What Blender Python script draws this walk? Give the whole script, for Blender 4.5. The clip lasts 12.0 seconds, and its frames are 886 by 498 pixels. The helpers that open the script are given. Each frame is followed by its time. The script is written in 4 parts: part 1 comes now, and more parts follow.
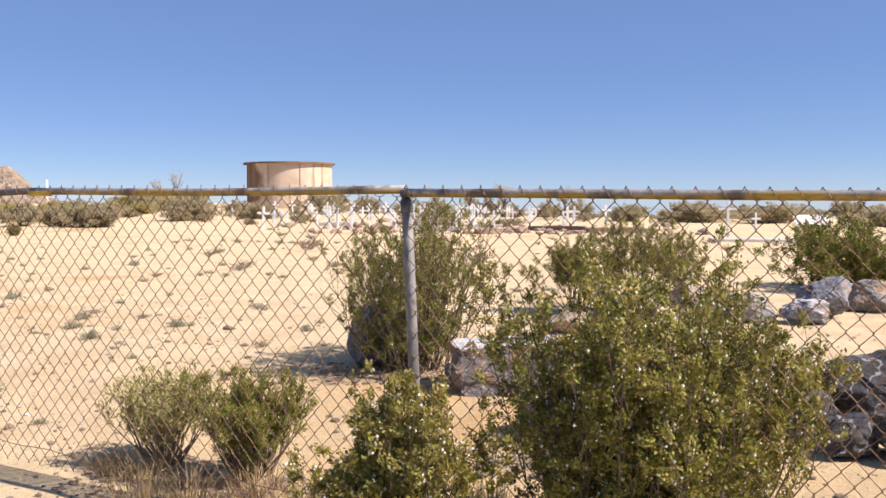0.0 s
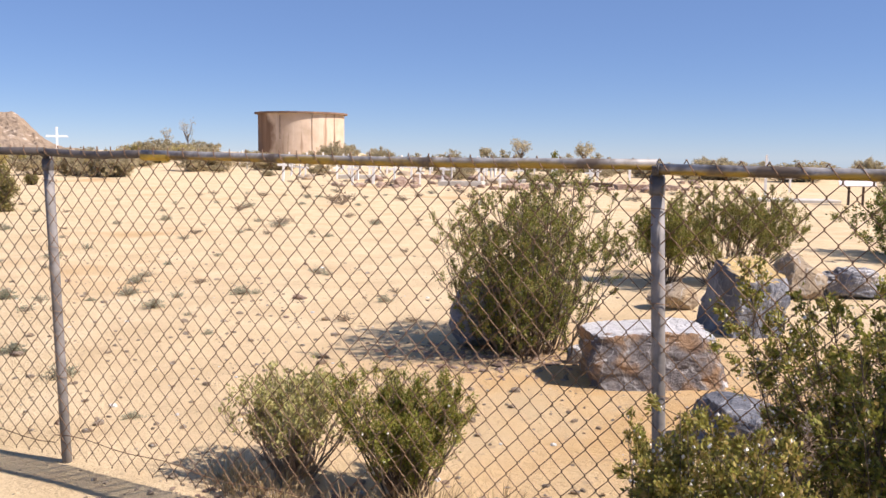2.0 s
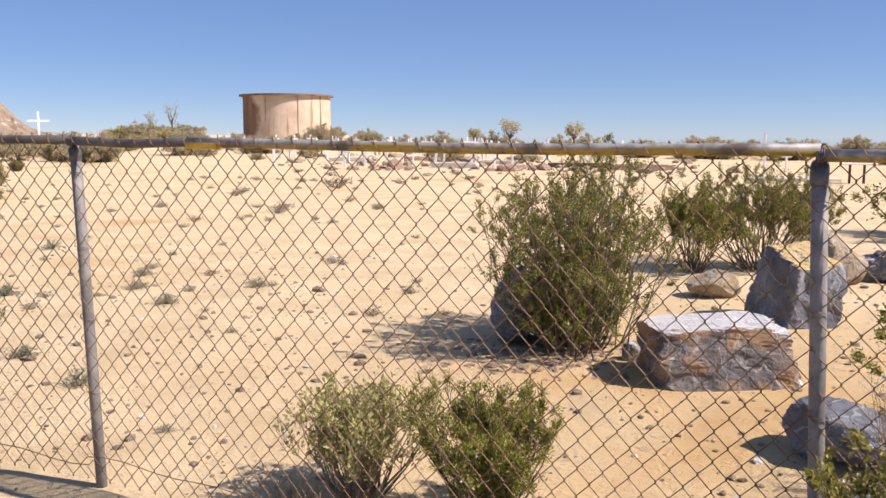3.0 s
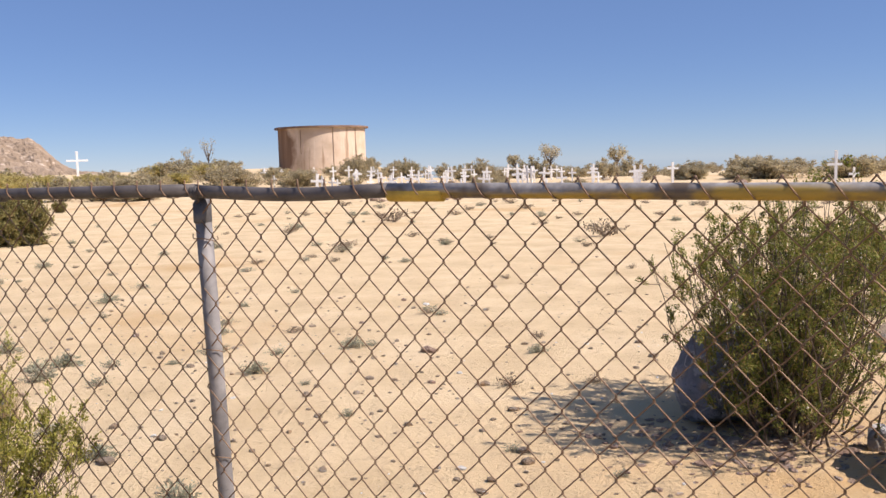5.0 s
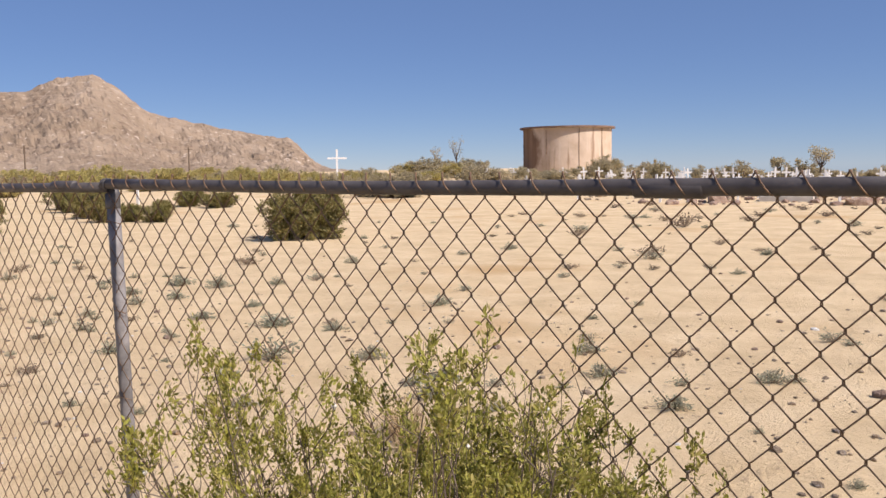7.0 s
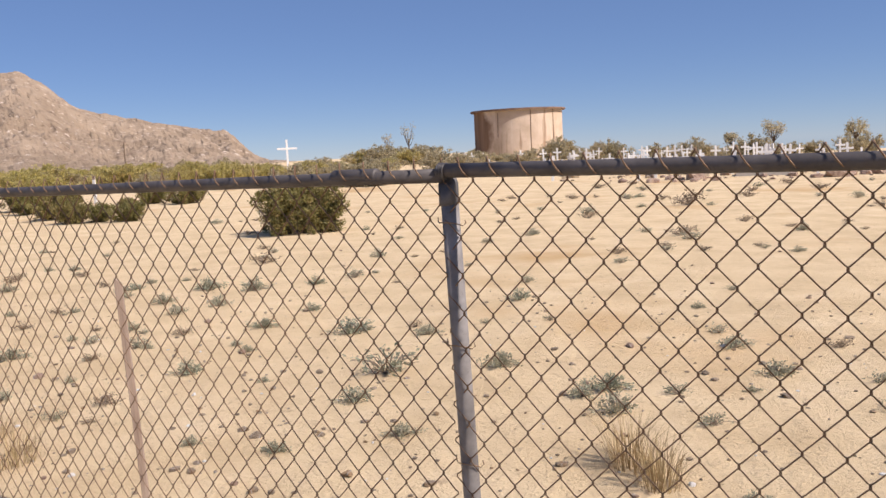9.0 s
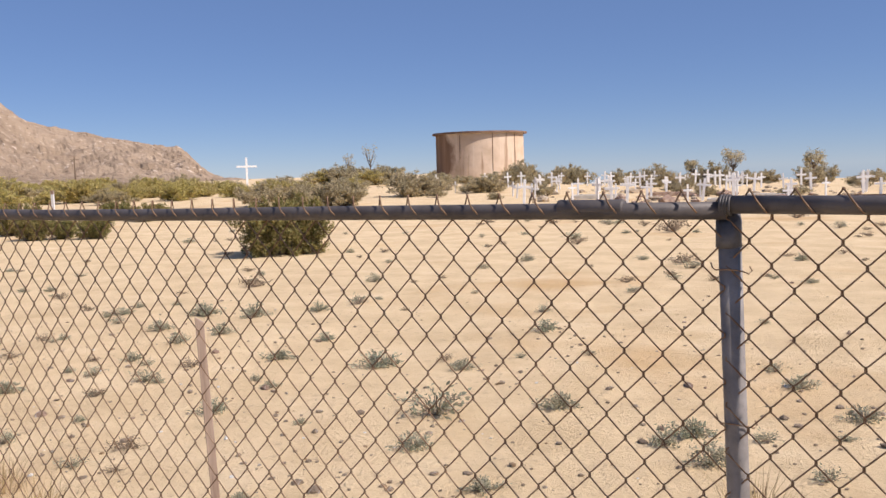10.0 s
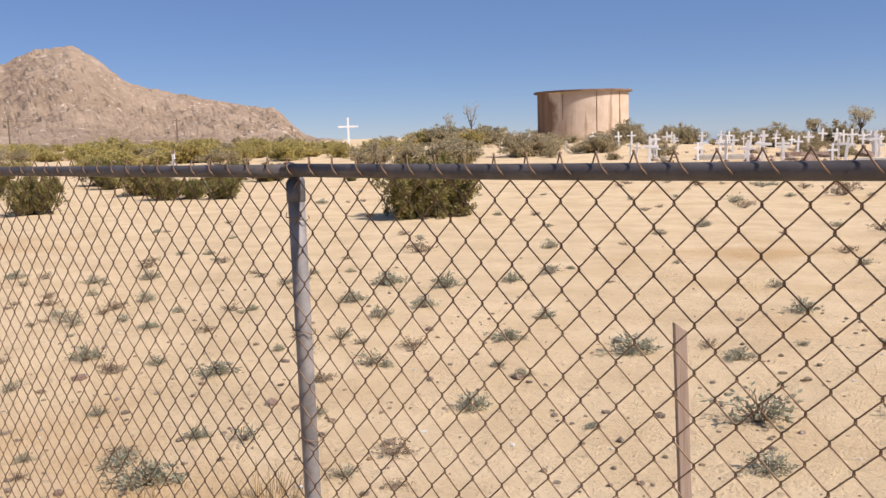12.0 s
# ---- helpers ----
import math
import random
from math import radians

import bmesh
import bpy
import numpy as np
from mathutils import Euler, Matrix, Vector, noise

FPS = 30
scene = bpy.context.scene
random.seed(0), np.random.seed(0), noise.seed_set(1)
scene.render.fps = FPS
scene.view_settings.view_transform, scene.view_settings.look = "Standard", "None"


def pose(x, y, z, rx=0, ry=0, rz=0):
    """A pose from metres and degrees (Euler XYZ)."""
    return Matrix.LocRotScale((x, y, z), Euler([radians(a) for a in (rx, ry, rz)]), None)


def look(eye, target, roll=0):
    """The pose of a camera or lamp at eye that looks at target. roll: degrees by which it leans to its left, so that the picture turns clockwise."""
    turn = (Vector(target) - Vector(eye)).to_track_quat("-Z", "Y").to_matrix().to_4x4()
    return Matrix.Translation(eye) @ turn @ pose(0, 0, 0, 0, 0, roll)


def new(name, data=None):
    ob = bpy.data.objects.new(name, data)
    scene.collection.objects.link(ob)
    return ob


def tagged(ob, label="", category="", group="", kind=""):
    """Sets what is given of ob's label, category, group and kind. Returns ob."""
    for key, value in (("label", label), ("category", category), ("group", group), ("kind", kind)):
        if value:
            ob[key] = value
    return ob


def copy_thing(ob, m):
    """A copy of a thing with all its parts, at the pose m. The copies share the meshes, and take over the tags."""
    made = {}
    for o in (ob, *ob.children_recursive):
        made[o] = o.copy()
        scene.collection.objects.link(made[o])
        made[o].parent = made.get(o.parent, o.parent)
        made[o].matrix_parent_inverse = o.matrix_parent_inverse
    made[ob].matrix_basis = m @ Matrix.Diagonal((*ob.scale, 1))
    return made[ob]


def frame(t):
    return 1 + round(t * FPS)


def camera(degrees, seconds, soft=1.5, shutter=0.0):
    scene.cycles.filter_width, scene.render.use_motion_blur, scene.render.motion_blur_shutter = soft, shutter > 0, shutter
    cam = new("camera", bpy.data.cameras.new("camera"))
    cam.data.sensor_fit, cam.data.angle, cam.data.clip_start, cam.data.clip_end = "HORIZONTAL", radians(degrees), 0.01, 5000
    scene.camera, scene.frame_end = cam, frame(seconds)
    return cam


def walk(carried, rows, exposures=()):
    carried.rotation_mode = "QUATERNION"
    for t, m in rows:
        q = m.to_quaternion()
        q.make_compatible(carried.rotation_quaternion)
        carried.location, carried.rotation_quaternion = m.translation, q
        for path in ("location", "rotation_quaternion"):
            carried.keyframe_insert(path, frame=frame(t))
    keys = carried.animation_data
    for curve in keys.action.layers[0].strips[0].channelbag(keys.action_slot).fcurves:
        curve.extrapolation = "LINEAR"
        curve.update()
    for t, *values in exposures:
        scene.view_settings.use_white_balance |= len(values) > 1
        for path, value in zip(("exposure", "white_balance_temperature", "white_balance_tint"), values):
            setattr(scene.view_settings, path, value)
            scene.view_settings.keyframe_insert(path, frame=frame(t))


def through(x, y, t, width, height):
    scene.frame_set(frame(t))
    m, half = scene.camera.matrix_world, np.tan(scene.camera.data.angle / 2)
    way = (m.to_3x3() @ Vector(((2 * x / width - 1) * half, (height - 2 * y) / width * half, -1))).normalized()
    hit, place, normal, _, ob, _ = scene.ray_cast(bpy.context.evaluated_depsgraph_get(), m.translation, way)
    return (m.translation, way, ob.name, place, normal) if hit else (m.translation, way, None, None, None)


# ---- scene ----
cam = camera(54.3, 12.0)
EXPOSURE, KELVIN, TINT = 0.33, 6650, 17
STOPS = [(0.0, 0.29), (2.5, 0.22), (4.8, 0.11), (6.0, -0.05), (7.2, -0.11), (9.0, -0.08), (12.0, -0.09)]
PATH = [
    (0, (0.648, 0.523, 1.453), (0.481, 2.513, 1.345), -0.1),
    (0.5, (0.384, 0.716, 1.468), (0.249, 2.709, 1.373), -2.0),
    (1, (0.17, 0.865, 1.462), (0.056, 2.85, 1.245), -1.5),
    (1.5, (-0.087, 1.051, 1.524), (-0.206, 3.039, 1.337), -1.4),
    (2, (-0.314, 1.277, 1.537), (-0.49, 3.257, 1.319), 0.7),
    (2.5, (-0.575, 1.502, 1.559), (-0.705, 3.487, 1.352), -0.1),
    (2.7, (-0.662, 1.587, 1.549), (-0.804, 3.565, 1.288), 0.2),
    (4.5, (-1.38, 2.52, 1.577), (-1.516, 4.503, 1.352), -0.8),
    (5, (-1.7, 2.96, 1.587), (-1.913, 4.938, 1.39), -1.6),
    (5.5, (-2.069, 3.13, 1.6), (-2.566, 5.052, 1.358), -2.1),
    (6, (-2.412, 3.368, 1.59), (-3.06, 5.244, 1.343), -2.3),
    (6.5, (-2.786, 3.614, 1.608), (-3.435, 5.498, 1.442), -0.3),
    (7, (-3.293, 3.734, 1.571), (-4.016, 5.59, 1.387), -0.8),
    (7.2, (-3.494, 3.745, 1.569), (-4.25, 5.583, 1.344), -1.2),
    (8.8, (-4.79, 4.025, 1.596), (-5.373, 5.926, 1.385), -2.8),
    (9, (-4.941, 4.076, 1.579), (-5.538, 5.972, 1.36), -2.8),
    (9.5, (-5.32, 4.189, 1.611), (-5.929, 6.086, 1.432), -2.7),
    (10, (-5.757, 4.36, 1.616), (-6.25, 6.29, 1.442), -1.6),
    (10.5, (-6.167, 4.629, 1.58), (-6.707, 6.539, 1.331), -2.1),
    (11, (-6.55, 4.872, 1.579), (-7.187, 6.757, 1.366), -2.0),
    (11.5, (-6.903, 4.886, 1.563), (-7.649, 6.724, 1.306), -0.0),
    (12, (-7.261, 5.002, 1.595), (-7.948, 6.863, 1.337), -1.7),
]
walk(cam, [(t, look(eye, target, roll)) for t, eye, target, roll in PATH], exposures=[(t, EXPOSURE + e, KELVIN, TINT) for t, e in STOPS])

# ---- light ----
SUN_AZ, SUN_EL = -13.5, 46.0      # degrees from +x towards +y, and above the horizon
world = bpy.data.worlds.new("sky")
scene.world = world
world.use_nodes = True
wn = world.node_tree.nodes
sky = wn.new("ShaderNodeTexSky")
sky.sky_type, sky.sun_disc = "NISHITA", False
sky.sun_elevation, sky.sun_rotation = radians(SUN_EL), radians(90 - SUN_AZ)
sky.altitude, sky.air_density, sky.dust_density, sky.ozone_density = 3800, 1.0, 0.1, 3.0
wn["Background"].inputs["Strength"].default_value = 0.073
vivid = wn.new("ShaderNodeHueSaturation")
vivid.inputs["Saturation"].default_value, vivid.inputs["Hue"].default_value = 1.16, 0.5045
haze = wn.new("ShaderNodeMix")
haze.data_type = "RGBA"
haze.inputs[0].default_value, haze.inputs[7].default_value = 0.42, (3.12, 4.55, 7.45, 1)
world.node_tree.links.new(sky.outputs[0], haze.inputs[6])
world.node_tree.links.new(haze.outputs[2], vivid.inputs["Color"])
world.node_tree.links.new(vivid.outputs[0], wn["Background"].inputs["Color"])
sun = new("sun", bpy.data.lights.new("sun", "SUN"))
sun.data.energy, sun.data.angle, sun.data.color = 5.0, radians(0.53), (1.0, 0.925, 0.84)
se, sa = radians(SUN_EL), radians(SUN_AZ)
sun.matrix_world = look((30 * math.cos(se) * math.cos(sa), 30 * math.cos(se) * math.sin(sa), 30 * math.sin(se)), (0, 0, 0))


# ---- materials ----
class Nodes:
    """A node material with a principled surface."""

    def __init__(self, name):
        self.mat = bpy.data.materials.new(name)
        self.mat.use_nodes = True
        self.tree = self.mat.node_tree
        self.bsdf = self.tree.nodes["Principled BSDF"]
        self.out = self.tree.nodes["Material Output"]

    def add(self, kind, **values):
        n = self.tree.nodes.new("ShaderNode" + kind)
        for key, v in values.items():
            n.inputs[key.replace("_", " ")].default_value = v
        return n

    def link(self, a, b):
        self.tree.links.new(a, b)

    def noise(self, where, scale, detail=5.0, rough=0.6):
        n = self.add("TexNoise", Scale=scale, Detail=detail, Roughness=rough)
        self.link(where, n.inputs["Vector"])
        return n.outputs["Fac"]

    def ramp(self, fac, stops):
        n = self.add("ValToRGB")
        els = n.color_ramp.elements
        while len(els) < len(stops):
            els.new(0.5)
        for e, (p, c) in zip(els, stops):
            e.position, e.color = p, (*c, 1)
        self.link(fac, n.inputs["Fac"])
        return n.outputs["Color"]

    def mask(self, fac, lo, hi):
        n = self.add("MapRange")
        n.inputs["From Min"].default_value, n.inputs["From Max"].default_value = lo, hi
        self.link(fac, n.inputs["Value"])
        return n.outputs["Result"]

    def mix(self, fac, a, b, blend="MIX"):
        n = self.tree.nodes.new("ShaderNodeMix")
        n.data_type, n.blend_type = "RGBA", blend
        for slot, v in ((0, fac), (6, a), (7, b)):
            if isinstance(v, (int, float)):
                n.inputs[slot].default_value = v
            elif isinstance(v, tuple):
                n.inputs[slot].default_value = (*v, 1)
            else:
                self.link(v, n.inputs[slot])
        return n.outputs[2]

    def bump(self, height, strength, distance):
        n = self.add("Bump", Strength=strength, Distance=distance)
        self.link(height, n.inputs["Height"])
        if self.bsdf.inputs["Normal"].is_linked:
            self.link(self.bsdf.inputs["Normal"].links[0].from_socket, n.inputs["Normal"])
        self.link(n.outputs["Normal"], self.bsdf.inputs["Normal"])

    def set(self, colour=None, rough=0.8, metal=0.0, spec=0.3):
        if isinstance(colour, tuple):
            self.bsdf.inputs["Base Color"].default_value = (*colour, 1)
        elif colour is not None:
            self.link(colour, self.bsdf.inputs["Base Color"])
        self.bsdf.inputs["Roughness"].default_value = rough
        self.bsdf.inputs["Metallic"].default_value = metal
        self.bsdf.inputs["Specular IOR Level"].default_value = spec
        return self.mat


def sand_material():
    m = Nodes("desert_sand")
    pos = m.add("NewGeometry").outputs["Position"]
    big, mid, fine, grit = m.noise(pos, 0.22, 4), m.noise(pos, 1.3, 6), m.noise(pos, 9.0, 8, 0.7), m.noise(pos, 70.0, 4, 0.7)
    base = m.ramp(mid, [(0.3, (0.58, 0.44, 0.26)), (0.55, (0.69, 0.54, 0.335)), (0.75, (0.75, 0.605, 0.395))])
    base = m.mix(m.mask(big, 0.56, 0.70), base, (0.56, 0.375, 0.19))
    pos2 = m.add("VectorMath")
    pos2.operation = "DISTANCE"
    m.link(pos, pos2.inputs[0])
    pos2.inputs[1].default_value = (0.9, 6.9, 0)
    near = m.add("Math")
    near.operation = "MULTIPLY"
    m.link(m.mask(pos2.outputs["Value"], 3.6, 0.8), near.inputs[0])
    m.link(m.mask(mid, 0.30, 0.62), near.inputs[1])
    base = m.mix(near.outputs[0], base, (0.56, 0.36, 0.165))
    base = m.mix(m.mask(fine, 0.58, 0.74), base, (0.40, 0.29, 0.19))
    base = m.mix(m.mask(grit, 0.60, 0.72), base, (0.34, 0.25, 0.17))
    base = m.mix(m.mask(grit, 0.36, 0.28), base, (0.74, 0.62, 0.47))
    pebble = m.add("TexVoronoi", Scale=34.0)
    m.link(pos, pebble.inputs["Vector"])
    m.bump(fine, 0.75, 0.06)
    m.bump(grit, 0.6, 0.015)
    m.bump(pebble.outputs["Distance"], 0.3, 0.012)
    return m.set(base, 0.95, 0, 0.1)


def rock_material(name, dark, light, warm, warm_amount, scale=3.0, top=None):
    """Mottled, veined stone; top is the colour that its upward faces take."""
    m = Nodes(name)
    pos = m.add("TexCoord").outputs["Object"]
    mid, fine, veins = m.noise(pos, scale, 7, 0.65), m.noise(pos, scale * 7, 6, 0.7), m.noise(pos, scale * 1.7, 3, 0.4)
    base = m.ramp(mid, [(0.32, dark), (0.55, tuple(0.5 * (a + b) for a, b in zip(dark, light))), (0.72, light)])
    base = m.mix(m.mask(veins, 0.66 - 0.34 * warm_amount, 0.78 - 0.30 * warm_amount), base, warm)
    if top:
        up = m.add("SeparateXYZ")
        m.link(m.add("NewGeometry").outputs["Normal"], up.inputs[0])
        up_mix = m.add("Math")
        up_mix.operation = "MULTIPLY_ADD"
        m.link(m.noise(pos, scale * 2.2, 5, 0.7), up_mix.inputs[0])
        up_mix.inputs[1].default_value = 0.9
        m.link(up.outputs["Z"], up_mix.inputs[2])
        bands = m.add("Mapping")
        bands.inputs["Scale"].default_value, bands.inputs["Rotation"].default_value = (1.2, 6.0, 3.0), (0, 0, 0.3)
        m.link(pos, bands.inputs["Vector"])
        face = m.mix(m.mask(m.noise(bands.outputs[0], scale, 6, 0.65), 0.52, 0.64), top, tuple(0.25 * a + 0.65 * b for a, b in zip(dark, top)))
        # Faces turned upward take the top colour, with a noisy edge.
        base = m.mix(m.mask(up_mix.outputs[0], 1.12, 1.26), base, face)
    streak = m.add("TexWave", Scale=scale * 0.5, Distortion=22.0, Detail=5.0)
    m.link(pos, streak.inputs["Vector"])
    base = m.mix(m.mask(streak.outputs["Fac"], 0.97, 1.02), base, (0.52, 0.51, 0.49))
    base = m.mix(m.mask(fine, 0.58, 0.72), base, tuple(0.5 * v for v in dark))
    m.bump(mid, 0.8, 0.1)
    m.bump(fine, 0.9, 0.04)
    return m.set(base, 0.85, 0, 0.25)


def leaf_material(name, deep, fresh, dry, through=0.3):
    m = Nodes(name)
    rnd = m.add("NewGeometry").outputs["Random Per Island"]
    obj = m.add("ObjectInfo").outputs["Random"]
    base = m.ramp(rnd, [(0.0, deep), (0.5, fresh), (0.74, tuple(1.25 * v for v in fresh)), (0.86, dry)])
    base = m.mix(m.mask(obj, 0.0, 2.6), base, dry)
    m.set(base, 0.55, 0, 0.35)
    tr = m.add("BsdfTranslucent")
    m.link(base, tr.inputs["Color"])
    both = m.add("MixShader", Fac=through)
    m.link(m.bsdf.outputs[0], both.inputs[1])
    m.link(tr.outputs[0], both.inputs[2])
    m.link(both.outputs[0], m.out.inputs["Surface"])
    return m.mat


def plain(name, a, b, scale=6.0, rough=0.7, metal=0.0, spec=0.3, bump=0.2, depth=0.005):
    """Two tones mixed by noise at two scales, with fine relief."""
    m = Nodes(name)
    pos = m.add("TexCoord").outputs["Object"]
    mid, fine = m.noise(pos, scale, 5), m.noise(pos, scale * 9, 5, 0.7)
    base = m.ramp(mid, [(0.35, a), (0.65, b)])
    base = m.mix(m.mask(fine, 0.60, 0.80), base, tuple(0.6 * v for v in a))
    m.bump(fine, bump, depth)
    return m.set(base, rough, metal, spec)


def painted_rail_material():
    """Yellow paint that is worn down to grey steel on the weathered top."""
    m = Nodes("worn_yellow_rail")
    co = m.add("TexCoord").outputs["Object"]
    sep = m.add("SeparateXYZ")
    m.link(co, sep.inputs[0])
    long = m.add("Mapping")
    long.inputs["Scale"].default_value = (3.0, 20.0, 20.0)
    m.link(co, long.inputs["Vector"])
    n = m.noise(long.outputs[0], 1.0, 5)
    wear = m.add("Math")
    wear.operation = "MULTIPLY_ADD"
    m.link(n, wear.inputs[0])
    wear.inputs[1].default_value = 0.05
    m.link(sep.outputs["Z"], wear.inputs[2])
    steel = m.ramp(m.noise(co, 25.0, 5), [(0.35, (0.20, 0.19, 0.18)), (0.65, (0.36, 0.35, 0.34))])
    base = m.mix(m.mask(wear.outputs[0], 0.018, 0.030), (0.36, 0.245, 0.045), steel)
    base = m.mix(m.mask(m.noise(co, 4.0, 4), 0.50, 0.60), base, (0.11, 0.085, 0.065))
    m.bump(n, 0.2, 0.003)
    return m.set(base, 0.5, 0.0, 0.4)


def tank_material():
    """Weathered tan plaster with rusty run-off below the rim; the left patch mixes stain with painted shade."""
    m = Nodes("tank_plaster")
    co = m.add("TexCoord").outputs["Object"]
    drip = m.add("Mapping")
    drip.inputs["Scale"].default_value = (1.0, 1.0, 0.07)
    m.link(co, drip.inputs["Vector"])
    run, blot, fine = m.noise(drip.outputs[0], 1.1, 5, 0.6), m.noise(co, 0.5, 5), m.noise(co, 5.0, 6)
    base = m.ramp(blot, [(0.35, (0.52, 0.40, 0.29)), (0.65, (0.66, 0.53, 0.41))])
    base = m.mix(m.mask(run, 0.57, 0.68), base, (0.30, 0.19, 0.12))
    base = m.mix(m.mask(run, 0.40, 0.30), base, (0.70, 0.60, 0.49))
    base = m.mix(m.mask(fine, 0.62, 0.78), base, (0.36, 0.26, 0.18))
    # Dark left patch: rust stain with the wall's shaded side put into the colour.
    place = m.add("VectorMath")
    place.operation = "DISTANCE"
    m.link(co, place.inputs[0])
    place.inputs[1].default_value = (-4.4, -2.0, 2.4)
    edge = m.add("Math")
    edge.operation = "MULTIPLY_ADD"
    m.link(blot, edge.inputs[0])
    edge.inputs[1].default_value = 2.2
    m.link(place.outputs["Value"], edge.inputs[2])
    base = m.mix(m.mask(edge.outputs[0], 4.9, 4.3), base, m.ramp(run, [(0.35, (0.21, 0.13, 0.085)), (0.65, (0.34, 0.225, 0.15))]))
    m.bump(fine, 0.3, 0.03)
    return m.set(base, 0.9, 0, 0.15)


def mountain_material():
    m = Nodes("mountain_rock")
    pos = m.add("NewGeometry").outputs["Position"]
    big, mid, fine = m.noise(pos, 0.014, 5), m.noise(pos, 0.09, 7, 0.7), m.noise(pos, 0.24, 5, 0.65)
    base = m.ramp(big, [(0.35, (0.28, 0.21, 0.145)), (0.6, (0.37, 0.285, 0.205)), (0.75, (0.46, 0.37, 0.285))])
    base = m.mix(m.mask(mid, 0.55, 0.70), base, (0.22, 0.155, 0.11))
    base = m.mix(m.mask(mid, 0.40, 0.30), base, (0.52, 0.42, 0.33))
    base = m.mix(m.mask(fine, 0.58, 0.70), base, (0.20, 0.145, 0.10))
    base = m.mix(m.mask(fine, 0.40, 0.33), base, (0.58, 0.48, 0.39))
    m.bump(mid, 1.0, 3.0)
    m.bump(fine, 0.8, 1.0)
    return m.set(base, 0.95, 0, 0.1)


def wood_material(name, a, b):
    m = Nodes(name)
    co = m.add("TexCoord").outputs["Object"]
    grain = m.add("Mapping")
    grain.inputs["Scale"].default_value = (30.0, 30.0, 1.6)
    m.link(co, grain.inputs["Vector"])
    n = m.noise(grain.outputs[0], 2.0, 6, 0.65)
    base = m.ramp(n, [(0.35, a), (0.65, b)])
    m.bump(n, 0.5, 0.003)
    return m.set(base, 0.85, 0, 0.2)


SAND = sand_material()
WIRE = plain("rusty_galvanised_wire", (0.155, 0.085, 0.045), (0.31, 0.205, 0.125), 11, 0.55, 0.2, 0.35)
STEEL = plain("galvanised_post_steel", (0.15, 0.14, 0.134), (0.28, 0.265, 0.255), 9, 0.6, 0.0, 0.35)
RAIL = plain("dark_weathered_rail_steel", (0.065, 0.057, 0.055), (0.12, 0.108, 0.104), 7, 0.55, 0.0, 0.4)
YELLOW = plain("yellow_sleeve_paint", (0.34, 0.23, 0.035), (0.55, 0.38, 0.06), 12, 0.5, 0, 0.4)
YELLOW_RAIL = painted_rail_material()
CAP = plain("dull_cast_cap", (0.08, 0.075, 0.075), (0.15, 0.145, 0.145), 20, 0.55, 0.3, 0.4)
ROCK = rock_material("grey_limestone", (0.10, 0.105, 0.125), (0.40, 0.415, 0.45), (0.40, 0.29, 0.19), 0.25)
ROCK_WARM = rock_material("brown_limestone", (0.13, 0.115, 0.105), (0.42, 0.39, 0.36), (0.42, 0.27, 0.16), 0.56)
ROCK_PALE_TOP = rock_material("grey_limestone_with_pale_top", (0.12, 0.12, 0.135), (0.42, 0.43, 0.46), (0.42, 0.32, 0.22), 0.35, 3.0, (0.58, 0.57, 0.56))
ROCK_BLOCK = rock_material("brown_limestone_with_pale_top", (0.12, 0.11, 0.115), (0.40, 0.36, 0.33), (0.42, 0.27, 0.16), 0.56, 3.4, (0.66, 0.65, 0.64))
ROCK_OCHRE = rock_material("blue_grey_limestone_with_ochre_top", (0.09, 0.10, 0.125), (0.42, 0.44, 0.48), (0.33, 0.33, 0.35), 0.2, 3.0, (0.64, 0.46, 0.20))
ROCK_TAN = rock_material("tan_sandstone", (0.28, 0.21, 0.14), (0.50, 0.42, 0.31), (0.45, 0.33, 0.20), 0.4)
ROCK_DARK = rock_material("dark_limestone", (0.04, 0.038, 0.04), (0.15, 0.145, 0.15), (0.19, 0.14, 0.105), 0.2)
CHALK = plain("chalky_white_rock_face", (0.55, 0.53, 0.50), (0.78, 0.77, 0.74), 7, 0.9, 0, 0.15, 0.7, 0.03)
LEAF = leaf_material("creosote_leaf", (0.035, 0.055, 0.012), (0.24, 0.265, 0.048), (0.40, 0.28, 0.11), 0.34)
LEAF_BRIGHT = leaf_material("fresh_creosote_leaf", (0.03, 0.045, 0.008), (0.255, 0.285, 0.042), (0.44, 0.32, 0.11), 0.33)
LEAF_YELLOW = leaf_material("yellow_green_creosote_leaf", (0.08, 0.09, 0.012), (0.33, 0.335, 0.05), (0.45, 0.38, 0.12), 0.4)
LEAF_DULL = leaf_material("dull_creosote_leaf", (0.10, 0.10, 0.032), (0.235, 0.225, 0.07), (0.32, 0.24, 0.10))
LEAF_PALE = leaf_material("pale_broom_leaf", (0.26, 0.27, 0.09), (0.42, 0.42, 0.14), (0.48, 0.40, 0.19))
LEAF_FAR = leaf_material("far_scrub_leaf", (0.29, 0.25, 0.135), (0.45, 0.39, 0.23), (0.52, 0.44, 0.30), 0.48)
LEAF_OLIVE = leaf_material("olive_scrub_leaf", (0.32, 0.28, 0.09), (0.50, 0.435, 0.14), (0.55, 0.45, 0.22), 0.42)
WEED = leaf_material("grey_green_weed_leaf", (0.17, 0.19, 0.13), (0.33, 0.355, 0.255), (0.42, 0.37, 0.26), 0.35)
WEED_DRY = leaf_material("dry_weed_leaf", (0.14, 0.105, 0.07), (0.25, 0.20, 0.135), (0.30, 0.22, 0.14), 0.2)
